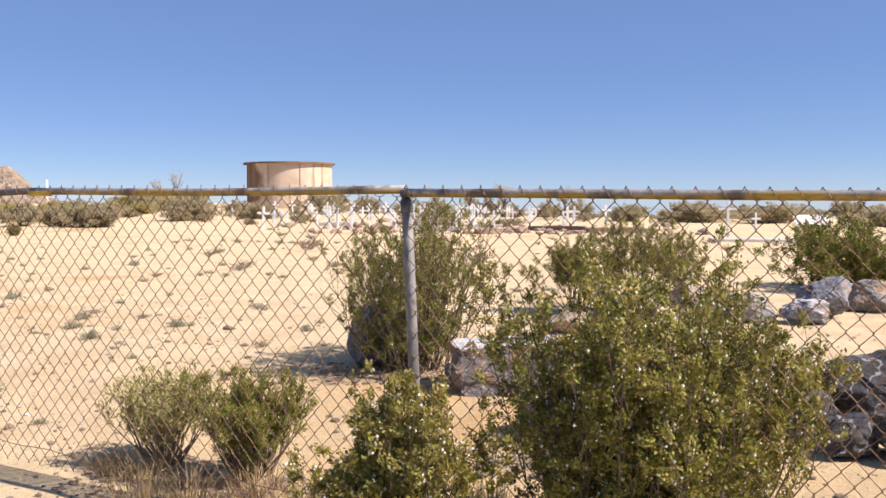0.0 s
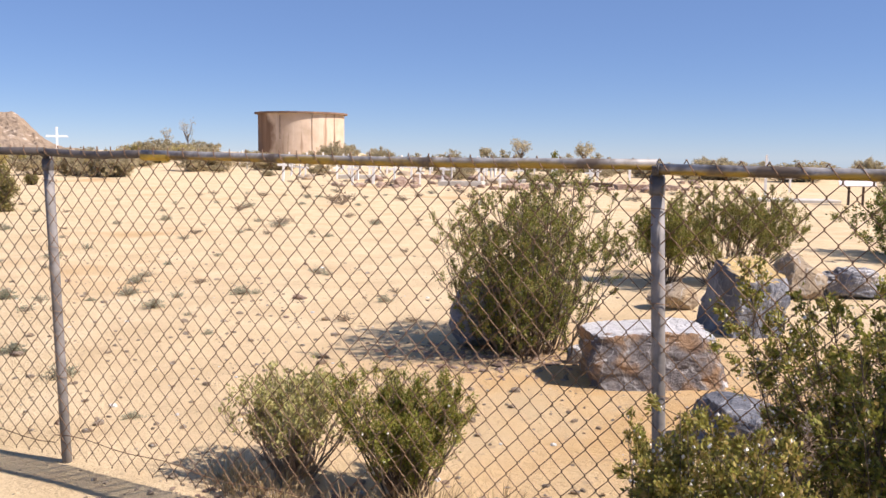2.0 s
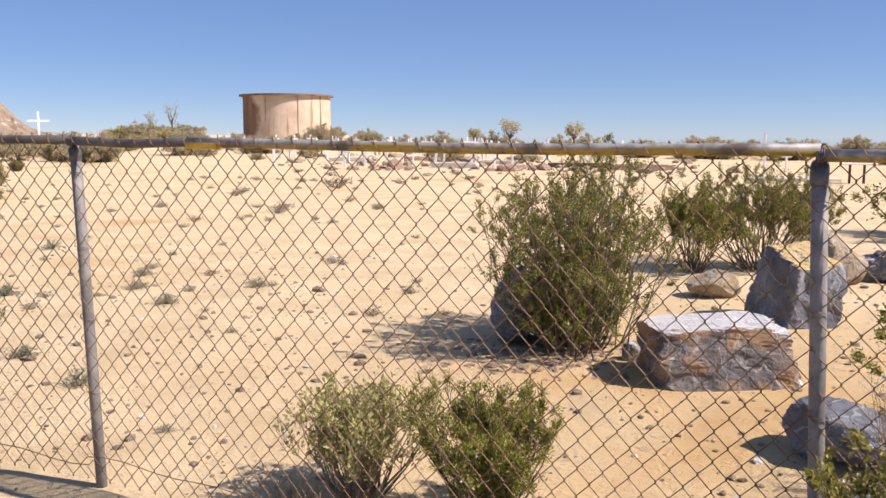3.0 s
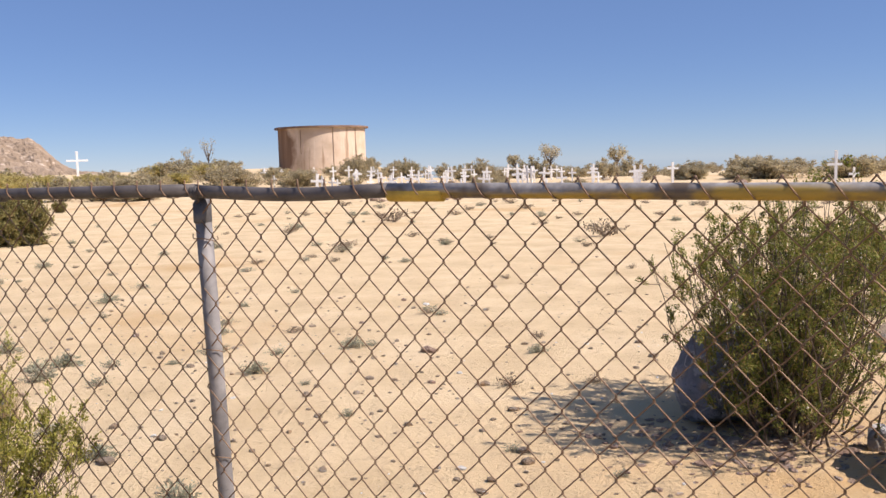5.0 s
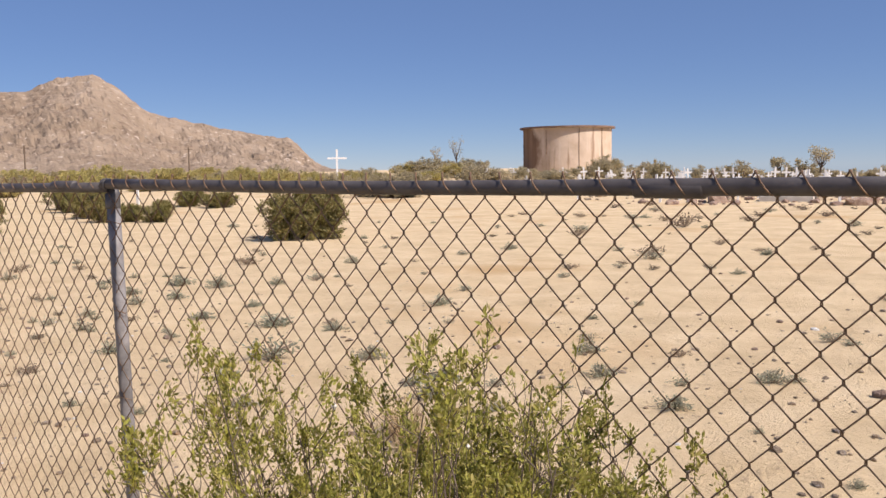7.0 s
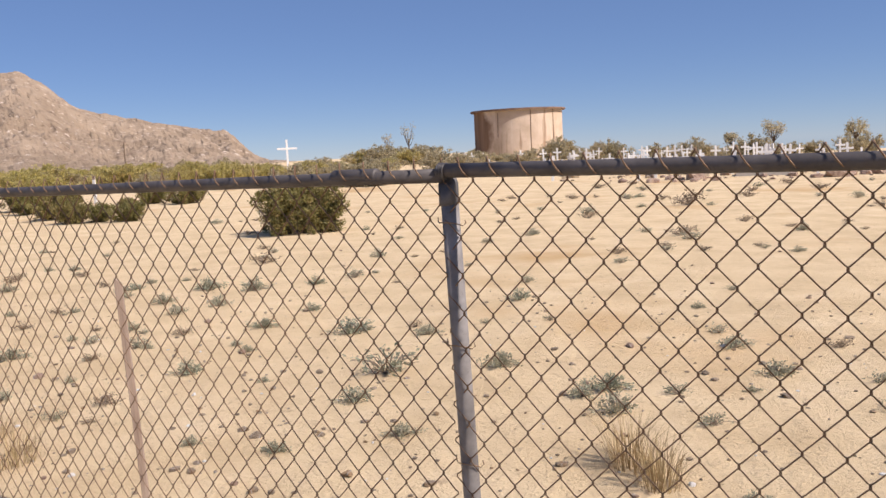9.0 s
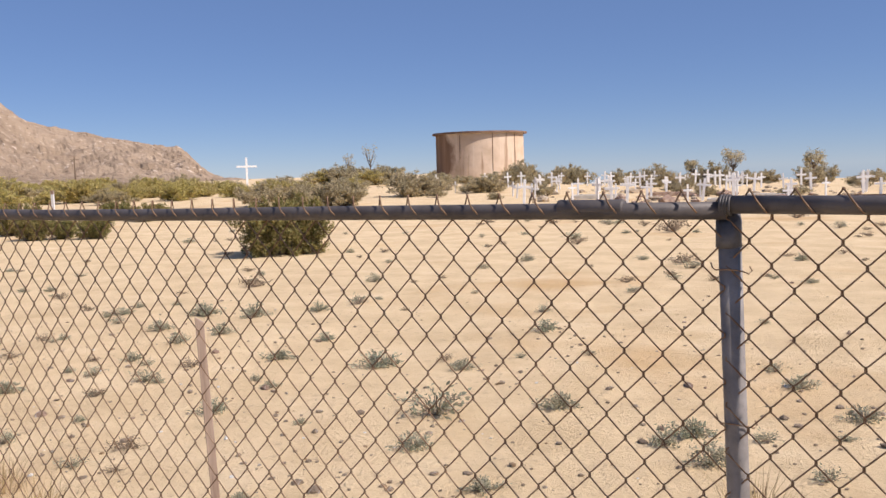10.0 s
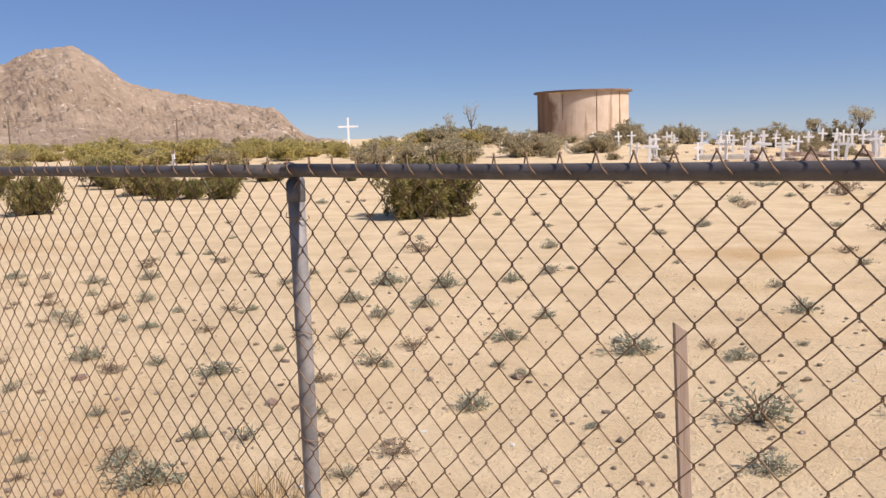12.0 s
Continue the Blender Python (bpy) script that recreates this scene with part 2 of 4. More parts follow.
STRAW = leaf_material("dry_straw", (0.30, 0.22, 0.11), (0.46, 0.36, 0.19), (0.36, 0.24, 0.12), 0.25)
TWIG = plain("grey_brown_twig", (0.085, 0.062, 0.045), (0.19, 0.15, 0.115), 30, 0.9, 0, 0.1, 0.5, 0.003)
DEAD = plain("dead_grey_twig", (0.22, 0.17, 0.125), (0.36, 0.29, 0.225), 30, 0.9, 0, 0.1, 0.5, 0.003)
SEED = plain("white_woolly_seed", (0.62, 0.58, 0.50), (0.78, 0.75, 0.68), 60, 0.95, 0, 0.1)
WHITE = plain("white_painted_wood", (0.74, 0.73, 0.71), (0.84, 0.84, 0.82), 4, 0.6, 0, 0.3)
CONCRETE = plain("pale_concrete", (0.44, 0.41, 0.36), (0.60, 0.57, 0.52), 2, 0.9, 0, 0.2)
BROWN_STEEL = plain("dark_brown_post", (0.05, 0.03, 0.022), (0.10, 0.06, 0.042), 10, 0.6, 0, 0.3)
PANEL = plain("pale_sign_panel", (0.66, 0.60, 0.58), (0.78, 0.74, 0.72), 3, 0.4, 0, 0.5)
REDSTONE = rock_material("red_brown_stone", (0.26, 0.165, 0.12), (0.46, 0.34, 0.26), (0.50, 0.38, 0.28), 0.3, 5)
STAKE = wood_material("weathered_stake_wood", (0.27, 0.195, 0.145), (0.43, 0.335, 0.265))
POLE = wood_material("utility_pole_wood", (0.10, 0.07, 0.05), (0.19, 0.14, 0.10))
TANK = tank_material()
TANK_RIM = plain("rusty_tank_rim", (0.17, 0.105, 0.075), (0.27, 0.18, 0.13), 1.5, 0.8, 0.1, 0.2)
MOUNTAIN = mountain_material()
PEBBLE = rock_material("loose_desert_pebble", (0.22, 0.165, 0.115), (0.56, 0.45, 0.34), (0.42, 0.28, 0.16), 0.3, 8)


# ---- shape helpers ----
def smooth(v, lo, hi):
    u = min(max((v - lo) / (hi - lo), 0.0), 1.0)
    return u * u * (3 - 2 * u)


def rise(x, y):
    """The slow rise of the plain towards the tank; east of it the graves lie on a flat crest, and the land falls away behind."""
    d = min(max(-0.2 * x + 0.98 * y - 20, 0.0), 95.0)
    high = 0.0125 * d * d / (d + 8)
    low = 0.0065 * d * d / (d + 8) * (1 - smooth(y, 60, 110)) - 0.016 * max(0.0, math.hypot(x, y) - 68) * smooth(y, 40, 75)
    east = smooth(x + 0.17 * y, -12.0, 12.0)
    return high + (low - high) * east


def ground_z(x, y):
    n = noise.noise(Vector((x * 0.55, y * 0.55, 0.3))) * 0.035 + noise.noise(Vector((x * 2.3, y * 2.3, 4.1))) * 0.014
    n += noise.noise(Vector((x * 6.5, y * 6.5, 8.3))) * 0.006
    n += noise.noise(Vector((x * 0.045, y * 0.045, 2.2))) * 0.1 * min(max((y - 26) / 40, 0), 1)
    behind = min(max((0.31 * (x + 2.695) + 0.95 * (y - 5.432) - 0.2) / 2.6, 0.0), 1.0)
    return rise(x, y) + n - 0.10 * (1 - behind * behind * (3 - 2 * behind))


def mesh_of(name, verts, faces, mats, smooth=False):
    me = bpy.data.meshes.new(name)
    me.from_pydata([tuple(v) for v in verts], [], [tuple(f) for f in faces])
    for m in mats if isinstance(mats, (list, tuple)) else [mats]:
        me.materials.append(m)
    if smooth:
        me.polygons.foreach_set("use_smooth", [True] * len(me.polygons))
    me.update()
    return me


def part_of(name, me, parent, label=""):
    ob = new(name, me)
    ob.parent = parent
    return tagged(ob, label)


def part(name, bm, material, parent, label="", smooth=False):
    me = bpy.data.meshes.new(name)
    bm.to_mesh(me)
    bm.free()
    me.materials.append(material)
    if smooth:
        me.polygons.foreach_set("use_smooth", [True] * len(me.polygons))
    return part_of(name, me, parent, label)


def base(name, m, label, category, group="", kind=""):
    ob = new(name)
    ob.empty_display_size = 0.1
    ob.matrix_world = m
    return tagged(ob, label, category, group, kind)


def box(bm, size, at=(0, 0, 0), bevel=0.0, turn=None):
    m = Matrix.Translation(at) @ (turn or Matrix()) @ Matrix.Diagonal((*size, 1))
    made = bmesh.ops.create_cube(bm, size=1, matrix=m)
    if bevel:
        edges = list({e for v in made["verts"] for e in v.link_edges})
        bmesh.ops.bevel(bm, geom=edges, offset=bevel, segments=2, affect="EDGES", profile=0.6)
    return bm


def tube(verts, faces, points, radii, sides=4, closed_ends=True):
    """Adds a tapering tube along points to the lists."""
    pts = [Vector(p) for p in points]
    start = len(verts)
    ref = Vector((0.31, 0.87, 0.12))
    for i, p in enumerate(pts):
        d = (pts[min(i + 1, len(pts) - 1)] - pts[max(i - 1, 0)]).normalized()
        a = d.cross(ref)
        a = a.normalized() if a.length > 1e-3 else d.orthogonal().normalized()
        b = d.cross(a)
        r = radii[i] if hasattr(radii, "__len__") else radii
        for k in range(sides):
            w = 2 * math.pi * k / sides
            verts.append(p + a * (r * math.cos(w)) + b * (r * math.sin(w)))
    for i in range(len(pts) - 1):
        for k in range(sides):
            q, n = start + i * sides + k, start + i * sides + (k + 1) % sides
            faces.append((q, n, n + sides, q + sides))
    if closed_ends and sides > 2:
        faces.append(tuple(range(start + sides - 1, start - 1, -1)))
        faces.append(tuple(range(start + (len(pts) - 1) * sides, start + len(pts) * sides)))


# ---- ground ----
def spaced(lo, hi, step, far):
    """Coordinates that are fine between lo and hi, and grow coarser out to far."""
    mid = list(np.arange(lo, hi, step))
    out, left, s = [], [], step
    v = mid[-1]
    while v < far:
        s *= 1.13
        v += s
        out.append(v)
    v, s = lo, step
    while v > -far:
        s *= 1.13
        v -= s
        left.append(v)
    return left[::-1] + mid + out


def build_ground():
    xs, ys = spaced(-14, 6, 0.11, 3500), spaced(3.6, 14, 0.11, 3500)
    verts = [(x, y, ground_z(x, y)) for y in ys for x in xs]
    w = len(xs)
    faces = [(j * w + i, j * w + i + 1, (j + 1) * w + i + 1, (j + 1) * w + i) for j in range(len(ys) - 1) for i in range(w - 1)]
    ob = new("ground", mesh_of("ground", verts, faces, SAND, True))
    tagged(ob, "pale tan desert sand with ochre patches and fine grit", "ground", kind="structure")


build_ground()


def build_mountain():
    ridge = [(20, -0.6), (25.5, -0.3), (28.9, 0.2), (29.5, 0.55), (30.2, 1.28), (30.9, 1.95), (32.5, 2.24), (33.9, 2.63), (35.2, 2.94), (37.3, 3.21),
             (38.6, 3.4), (40.0, 4.1), (41.7, 5.7), (42.9, 6.2), (44.8, 5.85), (46.6, 4.9), (50, 4.7), (58, 5.3), (68, 3.4), (80, 0.6), (90, -0.5)]
    az = np.arange(20, 90, 0.16)
    el = np.interp(az, [p[0] for p in ridge], [p[1] for p in ridge])
    us = np.linspace(0, 1.6, 74)
    verts, faces = [], []
    for a, e in zip(az, el):
        top = 640 * math.tan(radians(e)) + 1.6
        for u in us:
            r = 330 + 310 * u
            x, y = -6 - r * math.sin(radians(a)), 5 + r * math.cos(radians(a))
            s = u if u <= 1 else max(0, 1 - (u - 1) * 1.9)
            z = top * (0.35 * s + 0.65 * s * s)
            p = Vector((x, y, 0))
            rough = noise.fractal(p * 0.022, 1.0, 2.1, 4) * 5.0 + noise.fractal(p * 0.11, 0.8, 2.1, 4) * 3.0
            keep = min(1, max(0, e + 0.4)) * min(1, s * 2.5) * (1 - 0.55 * max(0, 1 - abs(u - 1) * 4))
            verts.append((x, y, z + rough * keep - (3 if u == 0 else 0)))
    n = len(us)
    for i in range(len(az) - 1):
        for j in range(n - 1):
            q = i * n + j
            faces.append((q, q + 1, q + n + 1, q + n))
    ob = new("mountain", mesh_of("mountain", verts, faces, MOUNTAIN))
    tagged(ob, "bare rocky brown desert mountain on the horizon", "mountain", kind="structure")


build_mountain()

# ---- chain link fence ----
POSTS = [(2.99, 3.27), (0.155, 4.347), (-2.695, 5.432), (-5.626, 6.285), (-8.536, 7.195), (-11.45, 8.10)]
LEANS = [2.0, 2.4, 2.0, 2.0, 0.4, 1.0]
RAIL_SHIFT = [-0.072, -0.027, 0.0, 0.010, -0.010, -0.010]      # the rail follows the ground from post to post
RAIL_Z, RAIL_R, HALF_W, HALF_H = 1.522, 0.0195, 0.044, 0.051
fence = base("chain_link_fence", pose(*POSTS[2], 0), "rusty galvanised chain link fence with steel posts and top rail", "fence")
bpy.context.view_layer.update()


def fence_part(name, me, m, label=""):
    ob = part_of(name, me, fence, label)
    ob.matrix_world = m
    return ob


def span_frame(i):
    """Local x runs along the span from its left post to its right one, y away from the path."""
    right, left = Vector((*POSTS[i], 0)), Vector((*POSTS[i + 1], 0))
    d = right - left
    slope = Matrix()
    slope[2][0], slope[2][3] = (RAIL_SHIFT[i] - RAIL_SHIFT[i + 1]) / d.length, RAIL_SHIFT[i + 1]
    return Matrix.Translation(left) @ Matrix.Rotation(math.atan2(d.y, d.x), 4, "Z") @ slope, d.length


def post_mesh():
    v, f = [], []
    tube(v, f, [(0, 0, -0.3), (0, 0, 0.5), (0, 0, 1.0), (0, 0, 1.47)], 0.0245, 16)
    return mesh_of("post", v, f, STEEL, True)


def cap_mesh():
    """A loop cap: a sleeve over the post, and a ring that holds the rail."""
    v, f = [], []
    tube(v, f, [(0, 0.022, 1.430), (0, 0.022, 1.433), (0, 0.022, 1.488), (0, 0.020, 1.497), (0, 0.012, 1.503)], [0.0255, 0.0275, 0.0275, 0.025, 0.014], 16)
    ring = [(0, 0.0208 * math.cos(a), RAIL_Z + 0.0208 * math.sin(a)) for a in np.linspace(0, 2 * math.pi, 17)]
    for x in (-0.009, -0.003, 0.003, 0.009):
        tube(v, f, [(x, p[1], p[2]) for p in ring], 0.0032, 5)
    return mesh_of("cap", v, f, CAP, True)


def tie_mesh():
    v, f = [], []
    pts = [(-0.055, -0.004, 0.012), (-0.048, -0.012, 0.002), (-0.036, -0.02, -0.002), (-0.02, -0.029, 0.0), (0.0, -0.031, 0.001), (0.022, -0.028, 0.0), (0.038, -0.016, -0.004), (0.052, -0.006, -0.01), (0.058, 0.004, -0.004), (0.05, 0.008, 0.004)]
    tube(v, f, [(0.75 * p[0], p[1], p[2]) for p in pts], 0.0017, 5)
    return mesh_of("tie_wire", v, f, WIRE, True)


def picket_mesh(kind):
    """One zigzag wire of the mesh, knuckled at its turns. kind 0 starts at the left and passes before the rail; kind 1 starts at the right, behind it."""
    pts, z, side = [], RAIL_Z + 0.034, kind
    first = True
    while z > -0.07:
        x, inward = (0.0, 1) if side == 0 else (HALF_W, -1)
        tip = x - inward * 0.0016
        d_in = 0.0017 if side == 0 else -0.0017
        if first:
            pts += [(x - inward * 0.003, -0.004 * (1 if kind else -1), z - 0.004), (tip, 0, z + 0.001)]
            mid = -0.0228 if kind == 0 else 0.0228
            for u, k in ((0.2, 0.45), (0.4, 0.92), (0.62, 1.0), (0.84, 0.75)):
                pts.append((x + inward * HALF_W * u, mid * k, z - (HALF_H + 0.007) * u))
            z -= 0.007
            first = False
        else:
            pts += [(x + inward * 0.0055, d_in, z + 0.0085), (tip, d_in * 0.8, z + 0.004), (tip, -d_in * 0.8, z - 0.004), (x + inward * 0.0055, -d_in, z - 0.0085)]
        side, z = 1 - side, z - HALF_H
    v, f = [], []
    tube(v, f, pts, 0.00195, 5)
    return mesh_of("wire", v, f, WIRE, True)


def build_fence():
    post_me, cap_me, tie_me = post_mesh(), cap_mesh(), tie_mesh()
    pickets = (picket_mesh(0), picket_mesh(1))
    rest_v, rest_f = [], []
    for i, (x, y) in enumerate(POSTS):
        j = min(i, len(POSTS) - 2)
        ahead = Vector(POSTS[j]) - Vector(POSTS[j + 1])
        turn = Matrix.Rotation(math.atan2(ahead.y, ahead.x), 4, "Z")
        lift = RAIL_SHIFT[i]
        top = Matrix.Translation((x, y, 1.5 + lift)) @ turn @ Matrix.Rotation(radians(-LEANS[i]), 4, "Y") @ Matrix.Translation((0, 0.022, -1.5))
        post = fence_part("post", post_me, top)
        cap = part_of("cap", cap_me, post, "dark loop cap")
        cap.matrix_world = Matrix.Translation((x, y, lift)) @ turn
        for z in (1.385, 1.05, 0.72, 0.38):
            fence_part("tie_wire", tie_me, Matrix.Translation((x, y, z + lift)) @ turn @ Matrix.Translation((math.tan(radians(LEANS[i])) * (1.5 - z), 0.024, 0)))
    for i in range(len(POSTS) - 1):
        m, length = span_frame(i)
        pieces = [(0, length, YELLOW_RAIL if i == 0 else RAIL)]
        if i == 1:
            pieces = [(0, 0.66, RAIL), (0.66, length, YELLOW_RAIL)]
        for a, b, mat in pieces:
            v, f = [], []
            bend = [-0.006 * math.sin(math.pi * u) + 0.002 * math.sin(7 * u + i) for u in np.linspace(0, 1, 9)]
            tube(v, f, [(a + (b - a) * u, 0.0, c) for u, c in zip(np.linspace(0, 1, 9), bend)], RAIL_R, 18)
            fence_part("top_rail", mesh_of("top_rail", v, f, mat, True), m @ Matrix.Translation((0, 0, RAIL_Z)), "yellow painted worn steel rail" if mat is YELLOW_RAIL else "dark grey steel rail")
        sleeve = 0.66 if i == 1 else length * (0.72 if i != 3 else 0.90)
        v, f = [], []
        tube(v, f, [(-0.08, 0, 0), (-0.076, 0, 0), (0.076, 0, 0), (0.08, 0, 0)], [RAIL_R, RAIL_R + 0.0015, RAIL_R + 0.0015, RAIL_R], 16)
        fence_part("rail_sleeve", mesh_of("rail_sleeve", v, f, YELLOW if i == 1 else RAIL, True), m @ Matrix.Translation((sleeve + (0.08 if i == 1 else 0), 0, RAIL_Z - 0.004)))
        v, f = [], []
        tube(v, f, [(u * length, 0.004, 0.045 + 0.022 * math.sin(u * 9 + i) + 0.01 * math.sin(u * 31)) for u in np.linspace(0, 1, 30)], 0.0024, 5)
        fence_part("tension_wire", mesh_of("tension_wire", v, f, WIRE, True), m)
        count = int(length / HALF_W / 2) * 2
        step = length / count
        for k in range(count):
            at = m @ Matrix.Translation((k * step, 0, 0)) @ Matrix.Diagonal((step / HALF_W, 1, 1, 1))
            away = (i == 0 and k > 46) or (i == 4 and k < count - 46)
            if not away:
                fence_part("wire", pickets[(k + (i == 2)) % 2], at)
            else:
                n0 = len(rest_v)
                me = pickets[k % 2]
                rest_v += [fence.matrix_world.inverted() @ at @ q.co for q in me.vertices]
                rest_f += [tuple(n0 + q for q in p.vertices) for p in me.polygons]
    ob = part_of("wire_mesh", mesh_of("wire_mesh", rest_v, rest_f, WIRE, True), fence)
    tagged(ob, kind="stuff")


# ---- plants ----
def shrub_meshes(seed, radius, height, stems, twigs, leaves, leaf, leaf_mat, wood=TWIG, seeds=0, clear=0.25, upright=0.5, stem_r=0.007, spread=0.10, lobe_count=9, width=0.24, dome=0.86, clump=0.55, ragged=0.25, twig=1.0):
    """Branches, leaves and seed balls of one many-stemmed shrub, as meshes."""
    rnd = np.random.RandomState(seed)
    bv, bf = [], []
    origin, axis = [], []
    lobes = [(k * 2.4 + rnd.uniform(-0.5, 0.5), math.sqrt((k + 0.4) / lobe_count) * rnd.uniform(0.62, 0.86), rnd.uniform(1.04 - ragged, 1.04)) for k in range(lobe_count)]
    for i in range(stems):
        lobe = lobes[rnd.randint(lobe_count)]
        px = radius * (lobe[1] * math.cos(lobe[0]) + rnd.normal(0, 0.62 / math.sqrt(lobe_count)))
        py = radius * (lobe[1] * math.sin(lobe[0]) + rnd.normal(0, 0.62 / math.sqrt(lobe_count)))
        reach, a = min(radius * 1.1, math.hypot(px, py)), math.atan2(py, px)
        top = height * rnd.uniform(0.6, 1.0) ** 0.6 * lobe[2] * math.sqrt(max(0.12, 1 - (dome * reach / radius) ** 2))
        end = Vector((reach * math.cos(a), reach * math.sin(a), top))
        foot = Vector((spread * reach * math.cos(a) * 1.4 + rnd.normal(0, radius * 0.06), spread * reach * math.sin(a) * 1.4 + rnd.normal(0, radius * 0.06), -0.03))
        bow = Vector((end.x * (0.6 + 0.4 * spread), end.y * (0.6 + 0.4 * spread), top * 0.42)) + Vector(rnd.normal(0, 0.05, 3)) * height
        pts = []
        for u in np.linspace(0, 1, 7):
            p = foot * (1 - u) ** 2 + bow * (2 * u * (1 - u)) + end * u * u
            pts.append(p + Vector(rnd.normal(0, 0.012, 3)) * height * (0 < u < 1))
        tube(bv, bf, pts, [stem_r * (1 - 0.75 * u) * rnd.uniform(0.8, 1.2) for u in np.linspace(0, 1, 7)], 4, False)
        for j in range(twigs):
            u = rnd.uniform(clear, 1.0)
            k = min(5, int(u * 6))
            p = pts[k].lerp(pts[k + 1], u * 6 - k)
            d = (pts[k + 1] - pts[k]).normalized() * 0.4 + Vector((0, 0, upright * 0.7)) + Vector(rnd.normal(0, 0.55, 3))
            d.normalize()
            size = height * twig * rnd.uniform(0.08, 0.19)
            q1 = p + d * size * 0.5 + Vector(rnd.normal(0, 0.02, 3)) * height
            q2 = q1 + (d + Vector((0, 0, 0.35 * upright))).normalized() * size * 0.5
            tube(bv, bf, [p, q1, q2], [stem_r * 0.28, stem_r * 0.2, stem_r * 0.1], 3, False)
            n = max(1, int(round(leaves / (stems * twigs) * rnd.uniform(0.15, 1.85))))
            for w in clump + (1.06 - clump) * rnd.uniform(0, 1, n):
                c = p.lerp(q1, w * 2) if w < 0.5 else q1.lerp(q2, w * 2 - 1)
                origin.append((c.x, c.y, c.z))
                axis.append((d.x, d.y, d.z))
    o = np.array(origin) + rnd.normal(0, leaf * 0.8, (len(origin), 3))
    o[:, 2] = np.maximum(o[:, 2], 0.01)
    d = np.array(axis) + rnd.normal(0, 0.55, (len(axis), 3))
    d /= np.linalg.norm(d, axis=1)[:, None]
    s = np.cross(d, rnd.normal(0, 1, d.shape))
    s /= np.linalg.norm(s, axis=1)[:, None] + 1e-9
    up = np.cross(s, d)
    size = leaf * rnd.uniform(0.8, 1.9, (len(o), 1))
    lv = np.stack([o, o + d * size * 0.5 + s * size * width + up * size * 0.08, o + d * size, o + d * size * 0.5 - s * size * width + up * size * 0.08], 1).reshape(-1, 3)
    lf = np.arange(len(lv)).reshape(-1, 4)
    made = [("branchwork", mesh_of("branchwork", bv, bf, wood)), ("foliage", mesh_of("foliage", lv.tolist(), lf.tolist(), leaf_mat))]
    if seeds:
        sv, sf = [], []
        for c in o[rnd.choice(len(o), seeds)]:
            r, n = rnd.uniform(0.004, 0.007), len(sv)
            c = c + rnd.normal(0, 0.01, 3)
            sv += [c + np.array(q) * r for q in ((1, 0, 0), (0, 1, 0), (-1, 0, 0), (0, -1, 0), (0, 0, 1.2), (0, 0, -1.2))]
            sf += [(n, n + 1, n + 4), (n + 1, n + 2, n + 4), (n + 2, n + 3, n + 4), (n + 3, n, n + 4), (n + 1, n, n + 5), (n + 2, n + 1, n + 5), (n + 3, n + 2, n + 5), (n, n + 3, n + 5)]
        made.append(("seed_fluff", mesh_of("seed_fluff", sv, sf, SEED)))
    return made


def shrub(name, x, y, label, category, group="", turn=0.0, sink=0.0, **shape):
    ob = base(name, pose(x, y, ground_z(x, y) - sink, 0, 0, turn), label, category, group)
    for n, me in shrub_meshes(**shape):
        made = part_of(n, me, ob)
        if n == "seed_fluff":
            tagged(made, kind="stuff")
    return ob


# ---- boulders ----
def boulder(x, y, size, seed, mat, label, turn=0.0, cuts=9, rough=0.05, tilt=(0, 0), boxy=0.0, sink=0.06, group="boulders by the fence", level=5):
    """An angular boulder: a ball cut by planes, then roughened."""
    rnd = np.random.RandomState(seed)
    bm = bmesh.new()
    bmesh.ops.create_icosphere(bm, subdivisions=level, radius=1.0)
    planes = []
    for _ in range(cuts):
        n = rnd.normal(0, 1, 3)
        if boxy:
            n[2] = abs(n[2]) * 0.7
        planes.append((n / np.linalg.norm(n), rnd.uniform(0.85, 1.02) if boxy else rnd.uniform(0.55, 0.86)))
    if boxy:
        for n in ((1, 0, 0), (-1, 0, 0), (0, 1, 0), (0, -1, 0), (0, 0, 1)):
            n = np.array(n) + rnd.normal(0, 0.06, 3) + np.array((0, 0, 0.05 if n[2] == 0 else 0))
            planes.append((n / np.linalg.norm(n), boxy))
    co = np.array([v.co[:] for v in bm.verts])
    far = np.full(len(co), 1.0 if not boxy else 1.45)
    for n, d in planes:
        c = co @ n
        far = np.where(c > 1e-4, np.minimum(far, d / np.maximum(c, 1e-4)), far)
    co = co * far[:, None]
    half = np.abs(co).max(0)
    for v, c in zip(bm.verts, co / half):
        p = Vector(c)
        chip = noise.cell(noise.voronoi(p * 1.9 + Vector((0, 0, seed)))[1][0] * 9.3) + 0.5 * noise.cell(noise.voronoi(p * 4.6 + Vector((seed, 0, 0)))[1][0] * 7.7)
        k = 1 + 0.42 * rough * chip + rough * noise.fractal(p * 1.6 + Vector((seed, 0, 0)), 0.8, 2.0, 3) * 1.4 + rough * 0.45 * noise.noise(p * 7 + Vector((0, seed, 0)))
        v.co = Vector((p.x * size[0] / 2, p.y * size[1] / 2, p.z * size[2] / 2)) * k
    bm.normal_update()
    me = bpy.data.meshes.new("boulder")
    bm.to_mesh(me)
    me.materials.append(mat)
    bm.free()
    ob = new("boulder", me)
    ob.matrix_world = pose(x, y, ground_z(x, y) + size[2] / 2 - sink, tilt[0], tilt[1], turn)
    return tagged(ob, label, "boulder", group)


